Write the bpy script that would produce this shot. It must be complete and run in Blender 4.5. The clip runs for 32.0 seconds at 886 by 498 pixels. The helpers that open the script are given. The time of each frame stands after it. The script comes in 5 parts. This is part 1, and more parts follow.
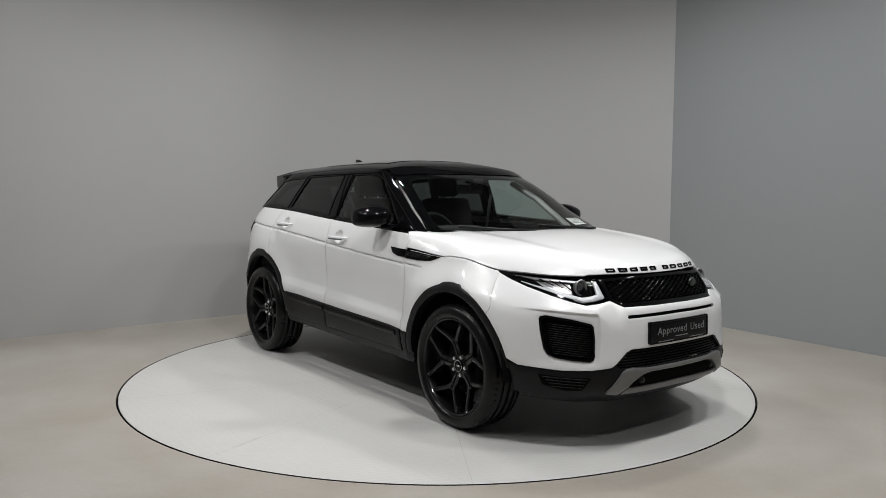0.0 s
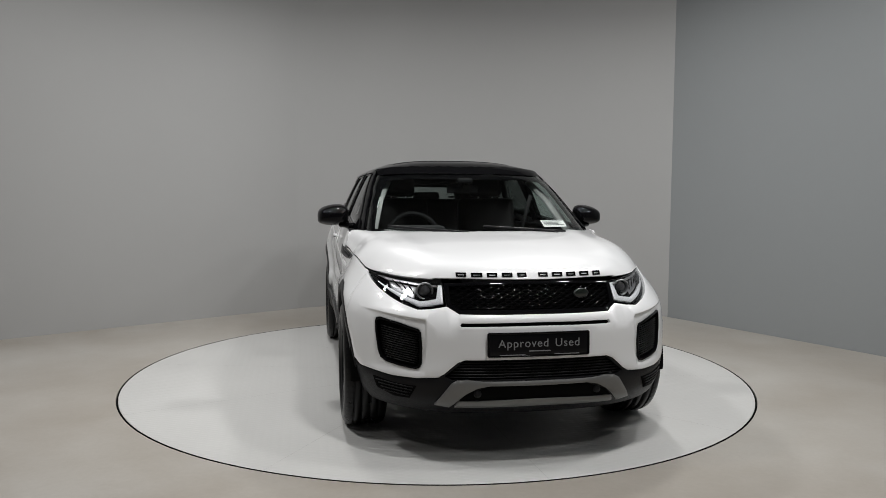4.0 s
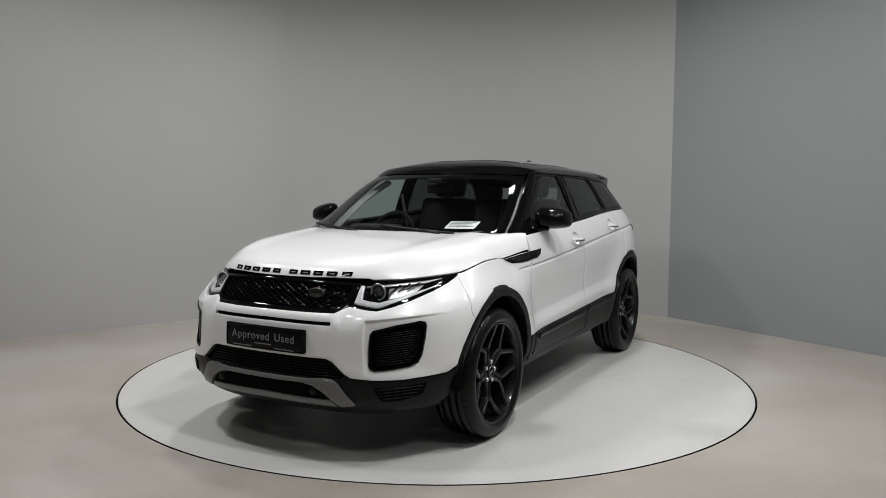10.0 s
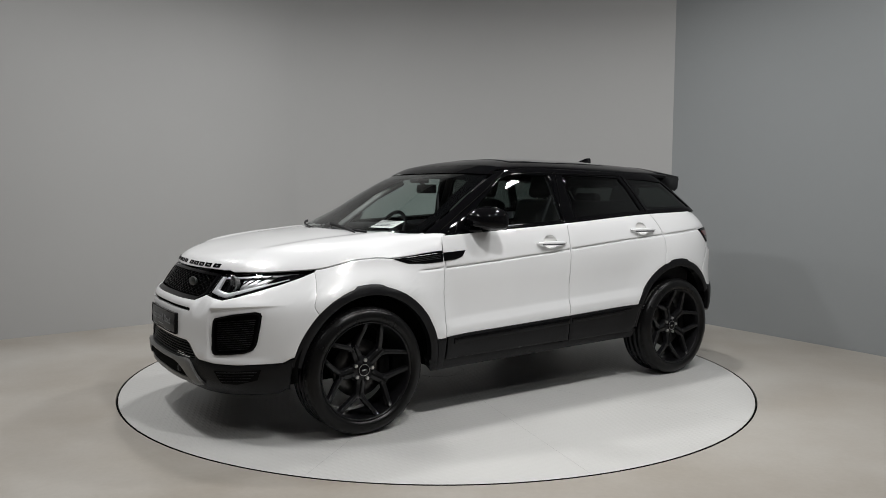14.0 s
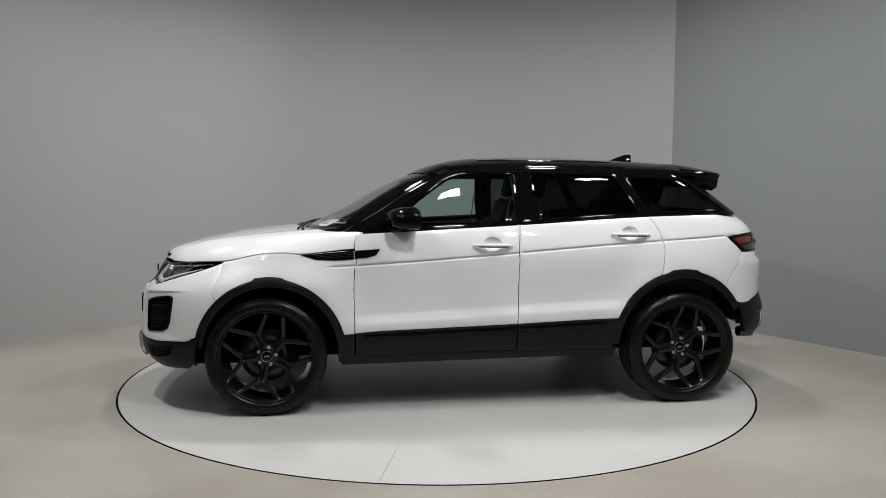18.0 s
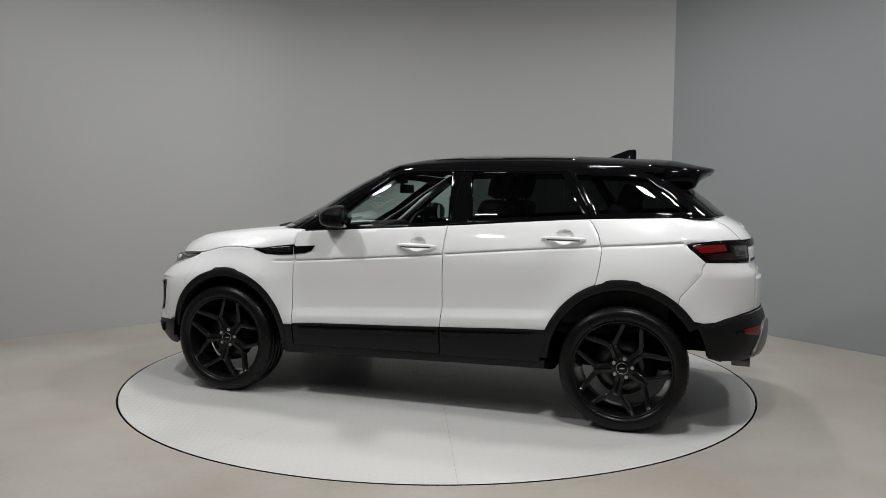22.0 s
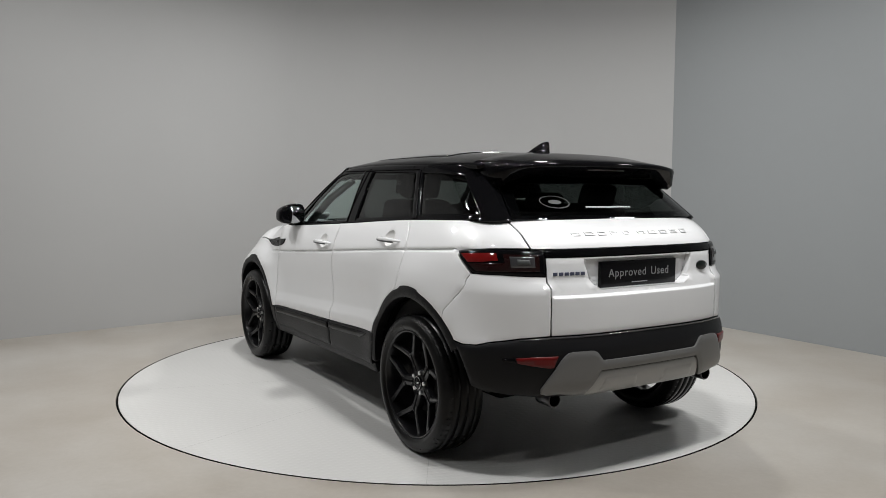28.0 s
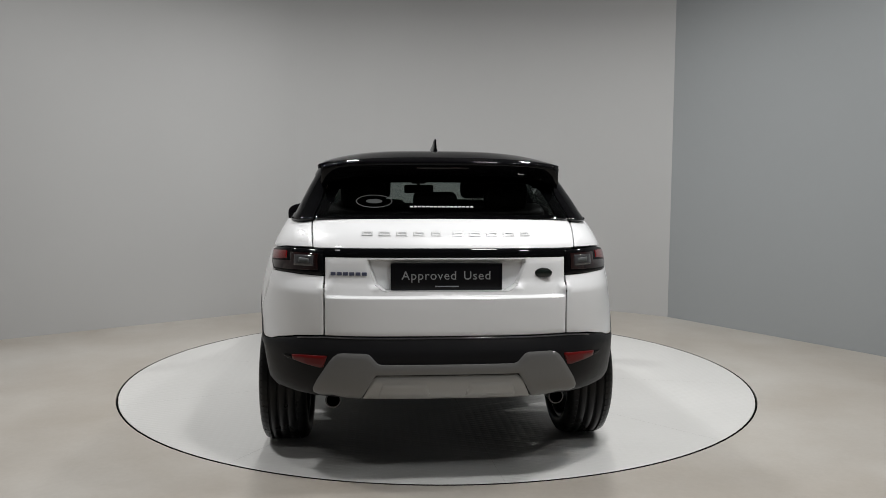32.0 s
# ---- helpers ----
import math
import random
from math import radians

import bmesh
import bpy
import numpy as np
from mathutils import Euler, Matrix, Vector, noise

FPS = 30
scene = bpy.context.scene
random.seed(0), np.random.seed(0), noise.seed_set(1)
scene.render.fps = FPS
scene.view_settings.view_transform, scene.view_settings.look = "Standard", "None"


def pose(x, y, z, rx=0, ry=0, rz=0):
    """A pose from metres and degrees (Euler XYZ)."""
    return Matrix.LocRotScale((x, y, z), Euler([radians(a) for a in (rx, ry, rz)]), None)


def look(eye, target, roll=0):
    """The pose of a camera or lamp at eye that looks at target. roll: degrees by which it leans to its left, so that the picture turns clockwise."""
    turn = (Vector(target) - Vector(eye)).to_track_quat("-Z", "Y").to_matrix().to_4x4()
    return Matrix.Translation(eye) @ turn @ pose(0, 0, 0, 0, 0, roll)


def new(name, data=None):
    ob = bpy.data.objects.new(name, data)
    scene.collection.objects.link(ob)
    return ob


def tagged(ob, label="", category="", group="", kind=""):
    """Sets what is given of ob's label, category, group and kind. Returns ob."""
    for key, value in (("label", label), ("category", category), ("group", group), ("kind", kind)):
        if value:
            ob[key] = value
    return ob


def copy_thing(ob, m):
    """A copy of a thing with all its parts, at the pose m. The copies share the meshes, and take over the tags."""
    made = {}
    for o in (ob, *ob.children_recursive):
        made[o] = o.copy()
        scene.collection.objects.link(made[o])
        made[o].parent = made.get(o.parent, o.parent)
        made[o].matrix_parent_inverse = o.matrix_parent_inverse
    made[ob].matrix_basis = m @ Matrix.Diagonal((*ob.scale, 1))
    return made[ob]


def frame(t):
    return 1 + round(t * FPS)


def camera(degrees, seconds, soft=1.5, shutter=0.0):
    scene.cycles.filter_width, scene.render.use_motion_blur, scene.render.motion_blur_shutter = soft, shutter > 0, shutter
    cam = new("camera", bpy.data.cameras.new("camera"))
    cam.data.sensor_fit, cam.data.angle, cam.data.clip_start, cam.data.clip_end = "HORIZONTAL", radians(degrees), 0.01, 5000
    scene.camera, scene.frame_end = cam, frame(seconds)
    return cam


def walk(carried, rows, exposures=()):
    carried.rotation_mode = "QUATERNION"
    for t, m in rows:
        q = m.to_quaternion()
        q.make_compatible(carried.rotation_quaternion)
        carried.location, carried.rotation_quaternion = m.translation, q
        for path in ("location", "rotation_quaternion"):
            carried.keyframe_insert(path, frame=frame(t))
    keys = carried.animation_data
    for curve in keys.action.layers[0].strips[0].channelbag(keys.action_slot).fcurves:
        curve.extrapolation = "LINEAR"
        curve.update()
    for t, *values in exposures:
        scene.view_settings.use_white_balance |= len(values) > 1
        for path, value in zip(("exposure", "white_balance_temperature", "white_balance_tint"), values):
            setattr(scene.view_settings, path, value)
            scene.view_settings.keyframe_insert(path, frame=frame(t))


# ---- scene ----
# Turntable studio: still camera, a white car turns on a round platform.
from mathutils import geometry

CAM_POSE = pose(0.006, -5.665, 1.365, 85.67, 0.0, -0.300) @ pose(0, 0, 0, 0, 0, 0.332)
cam = camera(61.37, 32.0, soft=0.7)
walk(cam, [(0.0, CAM_POSE), (32.0, CAM_POSE)],
     exposures=[(0.0, 0.0), (22.5, 0.0), (24.0, 0.16), (28.0, 0.25), (32.0, 0.25)])

# ---- light ----
TURN_START, TURN_RATE = -53.161, -6.6268     # degrees, degrees a second
CAR_OFF = (-0.169, 0.139)                    # car's middle from the platform's axis
world = bpy.data.worlds.new("studio_world")
world.use_nodes = True
world.node_tree.nodes["Background"].inputs["Color"].default_value = (0.9, 0.95, 1.0, 1)
world.node_tree.nodes["Background"].inputs["Strength"].default_value = 0.02
scene.world = world


def area_lamp(eye, target, sx, sy, watts, colour=(1.0, 0.993, 0.985)):
    data = bpy.data.lights.new("ceiling_or_fill_lamp", "AREA")
    data.shape, data.size, data.size_y, data.energy, data.color = "RECTANGLE", sx, sy, watts, colour
    data.spread = radians(165)
    ob = new("ceiling_or_fill_lamp", data)
    ob.matrix_world = look(eye, target)
    return ob


LAMP_W = 48.0
# the last two are added fill for faces towards the camera, no known source
for lx, ly, lz, k in ((0.8, -3.0, 3.9, 1.0), (2.2, -1.9, 3.9, 0.70), (-2.4, -1.8, 3.9, 0.85), (-3.6, -0.3, 4.0, 0.45),
                      (3.5, -0.8, 3.9, 0.50), (-1.2, 0.7, 4.1, 1.1), (1.3, 0.7, 4.1, 1.0), (2.2, -4.6, 4.1, 0.40), (-2.2, -4.4, 4.1, 0.25)):
    area_lamp((lx, ly, lz), (lx * 0.4, ly * 0.4, 0.0), 0.32, 0.24, LAMP_W * k)

# ---- materials ----


def mat(name, colour, rough=0.5, metal=0.0, coat=0.0, spec=0.5, bump=0.0, scale=40.0, vary=0.0, detail=4.0,
        coat_rough=0.03, vary_scale=3.0, coat_ior=1.5):
    m = bpy.data.materials.new(name)
    m.use_nodes = True
    nt = m.node_tree
    b = nt.nodes["Principled BSDF"]
    b.inputs["Base Color"].default_value = (*colour, 1)
    b.inputs["Roughness"].default_value = rough
    b.inputs["Metallic"].default_value = metal
    b.inputs["Coat Weight"].default_value = coat
    b.inputs["Coat Roughness"].default_value = coat_rough
    b.inputs["Specular IOR Level"].default_value = spec
    b.inputs["Coat IOR"].default_value = coat_ior
    co = nt.nodes.new("ShaderNodeTexCoord")
    if vary > 0:
        n1 = nt.nodes.new("ShaderNodeTexNoise")
        n1.inputs["Scale"].default_value, n1.inputs["Detail"].default_value = vary_scale, 6
        nt.links.new(co.outputs["Object"], n1.inputs["Vector"])
        mr = nt.nodes.new("ShaderNodeMapRange")
        mr.inputs["From Min"].default_value, mr.inputs["From Max"].default_value = 0.3, 0.7
        mr.inputs["To Min"].default_value, mr.inputs["To Max"].default_value = 1 - vary, 1 + vary
        nt.links.new(n1.outputs["Fac"], mr.inputs["Value"])
        mx = nt.nodes.new("ShaderNodeMix")
        mx.data_type, mx.blend_type = "RGBA", "MULTIPLY"
        mx.inputs[0].default_value = 1.0
        mx.inputs[6].default_value = (*colour, 1)
        nt.links.new(mr.outputs["Result"], mx.inputs[7])
        nt.links.new(mx.outputs[2], b.inputs["Base Color"])
        mr2 = nt.nodes.new("ShaderNodeMapRange")
        mr2.inputs["To Min"].default_value, mr2.inputs["To Max"].default_value = rough * 0.85, min(1, rough * 1.2)
        nt.links.new(n1.outputs["Fac"], mr2.inputs["Value"])
        nt.links.new(mr2.outputs["Result"], b.inputs["Roughness"])
    if bump > 0:
        n2 = nt.nodes.new("ShaderNodeTexNoise")
        n2.inputs["Scale"].default_value, n2.inputs["Detail"].default_value = scale, detail
        nt.links.new(co.outputs["Object"], n2.inputs["Vector"])
        bp = nt.nodes.new("ShaderNodeBump")
        bp.inputs["Strength"].default_value, bp.inputs["Distance"].default_value = bump, 0.002
        nt.links.new(n2.outputs["Fac"], bp.inputs["Height"])
        nt.links.new(bp.outputs["Normal"], b.inputs["Normal"])
    return m


def glass_mat(name, tint):
    m = bpy.data.materials.new(name)
    m.use_nodes = True
    nt = m.node_tree
    nt.nodes.clear()
    out = nt.nodes.new("ShaderNodeOutputMaterial")
    tr = nt.nodes.new("ShaderNodeBsdfTransparent")
    tr.inputs["Color"].default_value = (*tint, 1)
    gl = nt.nodes.new("ShaderNodeBsdfGlossy")
    gl.inputs["Roughness"].default_value = 0.015
    lw = nt.nodes.new("ShaderNodeLayerWeight")
    lw.inputs["Blend"].default_value = 0.5
    pw = nt.nodes.new("ShaderNodeMath")
    pw.operation = "POWER"
    nt.links.new(lw.outputs["Facing"], pw.inputs[0])
    pw.inputs[1].default_value = 5.0
    fr = nt.nodes.new("ShaderNodeMapRange")
    fr.inputs["To Min"].default_value, fr.inputs["To Max"].default_value = 0.06, 0.95
    nt.links.new(pw.outputs["Value"], fr.inputs["Value"])
    mx = nt.nodes.new("ShaderNodeMixShader")
    nt.links.new(fr.outputs["Result"], mx.inputs[0])
    nt.links.new(tr.outputs["BSDF"], mx.inputs[1])
    nt.links.new(gl.outputs["BSDF"], mx.inputs[2])
    nt.links.new(mx.outputs["Shader"], out.inputs["Surface"])
    return m


WHITE = mat("white_paint", (0.775, 0.782, 0.79), 0.32, coat=1.0, bump=0.02, scale=900, vary=0.01)
GLOSS = mat("gloss_black_paint", (0.003, 0.003, 0.0035), 0.5, coat=0.70, coat_rough=0.02, coat_ior=1.30, spec=0.0)
CLAD = mat("black_plastic", (0.0065, 0.0065, 0.0074), 0.40, spec=0.20, bump=0.25, scale=900, vary=0.12)
DARK = mat("dark_cavity", (0.004, 0.004, 0.004), 0.9, spec=0.05)
SILVER = mat("grey_painted_plastic", (0.17, 0.17, 0.167), 0.35, metal=0.35, bump=0.05, scale=600, vary=0.05)
CHROME = mat("chrome", (0.75, 0.75, 0.76), 0.08, metal=1.0)
MIRROR = mat("mirror_glass", (0.42, 0.43, 0.44), 0.03, metal=1.0)
# darker than the other bare metals, for the exhaust tips
DUSK = mat("dark_metal", (0.10, 0.10, 0.105), 0.28, metal=0.9)
DIM = mat("dim_reflector", (0.33, 0.33, 0.34), 0.3, metal=0.8)
BADGE = mat("dull_badge_metal", (0.08, 0.08, 0.085), 0.35, metal=0.7)
WORD = mat("silver_lettering", (0.62, 0.625, 0.63), 0.3, metal=0.2, coat=0.6)
BRIGHT = mat("satin_metal", (0.55, 0.55, 0.55), 0.28, metal=1.0)
RUBBER = mat("tyre_rubber", (0.0055, 0.0055, 0.0057), 0.28, spec=0.20, bump=0.15, scale=250, vary=0.2, vary_scale=9)
RIM = mat("black_alloy", (0.006, 0.006, 0.0068), 0.30, coat=0.7, coat_rough=0.06, coat_ior=1.33, spec=0.15)
STEEL = mat("brake_steel", (0.05, 0.049, 0.048), 0.35, metal=0.9, vary=0.15, vary_scale=20)
RED = mat("red_lens", (0.14, 0.006, 0.006), 0.10, coat=1.0)
REDDARK = mat("dark_red_lens", (0.012, 0.003, 0.003), 0.10, coat=1.0)
REDLOW = mat("red_reflector", (0.105, 0.004, 0.004), 0.30, spec=0.2, coat=0.35)
# paler copy of SILVER, for the skid plate and its insets
SILVERTOP = mat("paler_skid_grey", (0.36, 0.36, 0.352), 0.35, metal=0.35, bump=0.05, scale=600, vary=0.05)
DECAL = mat("white_window_decal", (0.5, 0.5, 0.5), 0.6)
SMOKE = mat("smoked_lens", (0.045, 0.045, 0.048), 0.12, coat=1.0)
LAMPWHITE = mat("lamp_reflector", (0.62, 0.63, 0.65), 0.35, metal=0.1, coat=0.5)
TRIM = mat("charcoal_trim", (0.012, 0.012, 0.013), 0.65, spec=0.2, bump=0.2, scale=300, vary=0.1)
CLOTH = mat("charcoal_leather", (0.012, 0.0115, 0.0115), 0.55, spec=0.25, bump=0.25, scale=220, vary=0.12)
LINER = mat("grey_headliner", (0.55, 0.56, 0.55), 0.9, bump=0.1, scale=400)
PAPER = mat("white_paper", (0.8, 0.8, 0.79), 0.7)
INK = mat("grey_ink", (0.10, 0.10, 0.11), 0.6)
LETTER = mat("pale_plate_letter", (0.21, 0.215, 0.22), 0.5)
BLUE = mat("blue_badge", (0.10, 0.11, 0.17), 0.3, metal=0.5)
GREEN = mat("dark_green_badge", (0.005, 0.009, 0.007), 0.30, coat=0.35)
PLATE = mat("black_plate", (0.004, 0.004, 0.005), 0.3, coat=0.5, coat_ior=1.3, spec=0.1)
CLEAR = glass_mat("clear_glass", (0.68, 0.79, 0.76))
SCREEN = glass_mat("windscreen_glass", (0.70, 0.76, 0.74))
TINT = glass_mat("privacy_glass", (0.11, 0.125, 0.12))
REARGLASS = glass_mat("rear_privacy_glass", (0.33, 0.36, 0.35))
LENS = glass_mat("lamp_cover", (0.88, 0.89, 0.90))
STICKER = mat("pale_sticker", (0.05, 0.055, 0.055), 0.6)


def floor_mat(name, a, b, rough, sc):
    m = mat(name, a, rough, bump=0.12, scale=60)
    nt = m.node_tree
    bs = nt.nodes["Principled BSDF"]
    co = nt.nodes.new("ShaderNodeTexCoord")
    n1 = nt.nodes.new("ShaderNodeTexNoise")
    n1.inputs["Scale"].default_value, n1.inputs["Detail"].default_value, n1.inputs["Roughness"].default_value = sc, 8, 0.6
    nt.links.new(co.outputs["Object"], n1.inputs["Vector"])
    cr = nt.nodes.new("ShaderNodeValToRGB")
    cr.color_ramp.elements[0].position, cr.color_ramp.elements[0].color = 0.35, (*a, 1)
    cr.color_ramp.elements[1].position, cr.color_ramp.elements[1].color = 0.68, (*b, 1)
    nt.links.new(n1.outputs["Fac"], cr.inputs["Fac"])
    n3 = nt.nodes.new("ShaderNodeTexNoise")
    n3.inputs["Scale"].default_value, n3.inputs["Detail"].default_value = 35, 4
    nt.links.new(co.outputs["Object"], n3.inputs["Vector"])
    mr = nt.nodes.new("ShaderNodeMapRange")
    mr.inputs["From Min"].default_value, mr.inputs["From Max"].default_value = 0.3, 0.75
    mr.inputs["To Min"].default_value, mr.inputs["To Max"].default_value = 0.97, 1.03
    nt.links.new(n3.outputs["Fac"], mr.inputs["Value"])
    mx = nt.nodes.new("ShaderNodeMix")
    mx.data_type, mx.blend_type = "RGBA", "MULTIPLY"
    mx.inputs[0].default_value = 1.0
    nt.links.new(cr.outputs["Color"], mx.inputs[6])
    nt.links.new(mr.outputs["Result"], mx.inputs[7])
    nt.links.new(mx.outputs[2], bs.inputs["Base Color"])
    return m


FLOOR = floor_mat("epoxy_floor", (0.325, 0.293, 0.252), (0.43, 0.411, 0.378), 0.30, 0.7)
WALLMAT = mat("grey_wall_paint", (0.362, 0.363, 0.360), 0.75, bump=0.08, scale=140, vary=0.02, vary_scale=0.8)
# copy of the wall grey, darker and bluer
WALLBLUE = mat("darker_blue_grey_wall", (0.248, 0.262, 0.268), 0.75, bump=0.08, scale=140, vary=0.02, vary_scale=0.8)
CEIL = mat("unseen_ceiling_dark", (0.09, 0.09, 0.09), 0.85, bump=0.05, scale=100)


def tread_mat():
    m = mat("painted_chequer_plate", (0.545, 0.543, 0.53), 0.38, metal=0.04, spec=0.28, vary=0.025, vary_scale=1.3)
    nt = m.node_tree
    b = nt.nodes["Principled BSDF"]
    co = nt.nodes.new("ShaderNodeTexCoord")
    hs = []
    for turn in (45, -45):
        mp = nt.nodes.new("ShaderNodeMapping")
        mp.inputs["Rotation"].default_value = (0, 0, radians(turn))
        mp.inputs["Scale"].default_value = (36, 14, 1)
        nt.links.new(co.outputs["Object"], mp.inputs["Vector"])
        vo = nt.nodes.new("ShaderNodeTexVoronoi")
        vo.inputs["Scale"].default_value, vo.inputs["Randomness"].default_value = 1.0, 0.0
        nt.links.new(mp.outputs["Vector"], vo.inputs["Vector"])
        hs.append(vo.outputs["Distance"])
    mn = nt.nodes.new("ShaderNodeMath")
    mn.operation = "MINIMUM"
    nt.links.new(hs[0], mn.inputs[0])
    nt.links.new(hs[1], mn.inputs[1])
    mr = nt.nodes.new("ShaderNodeMapRange")
    mr.inputs["From Min"].default_value, mr.inputs["From Max"].default_value = 0.18, 0.36
    mr.inputs["To Min"].default_value, mr.inputs["To Max"].default_value = 1.0, 0.0
    nt.links.new(mn.outputs["Value"], mr.inputs["Value"])
    bp = nt.nodes.new("ShaderNodeBump")
    bp.inputs["Strength"].default_value, bp.inputs["Distance"].default_value = 0.35, 0.0025
    nt.links.new(mr.outputs["Result"], bp.inputs["Height"])
    nt.links.new(bp.outputs["Normal"], b.inputs["Normal"])
    return m


TREAD = tread_mat()

# ---- building helpers ----


def part(name, data, material, parent=None, label="", smooth=True):
    """Links a bmesh, or (verts, faces), as one mesh object under its thing."""
    me = bpy.data.meshes.new(name)
    if isinstance(data, bmesh.types.BMesh):
        data.to_mesh(me)
        data.free()
    else:
        me.from_pydata([tuple(map(float, v)) for v in data[0]], [], [tuple(int(i) for i in f) for f in data[1]])
    me.materials.append(material)
    for p in me.polygons:
        p.use_smooth = smooth
    me.update()
    ob = new(name, me)
    if parent is not None:
        ob.parent = parent
    if label:
        ob["label"] = label
    return ob


def box_bm(cx, cy, cz, sx, sy, sz, bevel=0.0, m=None, seg=2):
    bm = bmesh.new()
    bmesh.ops.create_cube(bm, size=1.0, matrix=Matrix.LocRotScale((cx, cy, cz), None, (sx, sy, sz)))
    if bevel > 0:
        bmesh.ops.bevel(bm, geom=list(bm.edges), offset=bevel, segments=seg, affect="EDGES", profile=0.6)
    if m is not None:
        bmesh.ops.transform(bm, matrix=m, verts=list(bm.verts))
    return bm


def lathe(profile, steps, axis="y", a0=0.0, a1=2 * math.pi, centre=(0, 0, 0)):
    """Turns (radius, along) pairs round an axis."""
    vs, fs = [], []
    full = abs(a1 - a0 - 2 * math.pi) < 1e-6
    n = steps if full else steps + 1
    for i in range(n):
        a = a0 + (a1 - a0) * i / steps
        for r, h in profile:
            c, s = r * math.cos(a), r * math.sin(a)
            v = (c, h, s) if axis == "y" else ((h, c, s) if axis == "x" else (c, s, h))
            vs.append((v[0] + centre[0], v[1] + centre[1], v[2] + centre[2]))
    k = len(profile)
    for i in range(steps):
        j = (i + 1) % n
        for q in range(k - 1):
            fs.append((i * k + q, i * k + q + 1, j * k + q + 1, j * k + q))
    return vs, fs


def tube(points, radius, sides=8, closed=False, flat=None):
    """A round or flattened bar along points."""
    pts = [Vector(p) for p in points]
    vs, fs = [], []
    n = len(pts)
    for i, p in enumerate(pts):
        a = pts[(i - 1) % n] if (closed or i > 0) else p
        b = pts[(i + 1) % n] if (closed or i < n - 1) else p
        t = (b - a).normalized()
        up = Vector((0, 0, 1)) if abs(t.z) < 0.9 else Vector((1, 0, 0))
        u = t.cross(up).normalized()
        w = u.cross(t).normalized()
        ru, rw = (radius, radius) if flat is None else flat
        for k in range(sides):
            an = 2 * math.pi * (k + 0.5) / sides
            vs.append(p + u * ru * math.cos(an) + w * rw * math.sin(an))
    m = n if closed else n - 1
    for i in range(m):
        j = (i + 1) % n
        for k in range(sides):
            l = (k + 1) % sides
            fs.append((i * sides + k, i * sides + l, j * sides + l, j * sides + k))
    if not closed:
        fs.append(tuple(range(sides - 1, -1, -1)))
        fs.append(tuple((n - 1) * sides + k for k in range(sides)))
    return vs, fs


def merge(*pieces):
    vs, fs = [], []
    for v, f in pieces:
        o = len(vs)
        vs.extend(v)
        fs.extend([tuple(i + o for i in q) for q in f])
    return vs, fs


def curve(*pts):
    """A smooth curve through (a, b) pairs that does not overshoot; held level past its ends."""
    p = np.array(sorted(pts), float)
    x, y = p[:, 0], p[:, 1]
    h, d = np.diff(x), np.diff(y) / np.diff(x)
    m = np.zeros(len(x))
    for i in range(1, len(x) - 1):
        if d[i - 1] * d[i] > 0:
            w1, w2 = 2 * h[i] + h[i - 1], h[i] + 2 * h[i - 1]
            m[i] = (w1 + w2) / (w1 / d[i - 1] + w2 / d[i])
    m[0], m[-1] = d[0], d[-1]

    def f(q):
        q = np.clip(np.asarray(q, float), x[0], x[-1])
        i = np.clip(np.searchsorted(x, q) - 1, 0, len(h) - 1)
        t = (q - x[i]) / h[i]
        return (y[i] * (1 + 2 * t) * (1 - t) ** 2 + m[i] * h[i] * t * (1 - t) ** 2
                + y[i + 1] * t * t * (3 - 2 * t) + m[i + 1] * h[i] * t * t * (t - 1))
    return f


def inside(q, poly):
    x, y = q[:, 0], q[:, 1]
    r = np.zeros(len(q), bool)
    a = np.asarray(poly)
    b = np.roll(a, -1, 0)
    for (x0, y0), (x1, y1) in zip(a, b):
        if y0 != y1:
            c = ((y0 > y) != (y1 > y)) & (x < (x1 - x0) * (y - y0) / (y1 - y0) + x0)
            r ^= c
    return r


def gap_to(q, loops):
    best = np.full(len(q), 9.0)
    for lp in loops:
        a = np.asarray(lp)
        b = np.roll(a, -1, 0)
        for p0, p1 in zip(a, b):
            d = p1 - p0
            t = np.clip(((q - p0) @ d) / max(d @ d, 1e-12), 0, 1)
            best = np.minimum(best, np.hypot(*(q - p0 - t[:, None] * d).T))
    return best


def resample(poly, step):
    out = []
    a = np.asarray(poly, float)
    for p, q in zip(a, np.roll(a, -1, 0)):
        n = max(1, int(math.ceil(np.hypot(*(q - p)) / step)))
        out += [p + (q - p) * k / n for k in range(n)]
    return np.array(out)


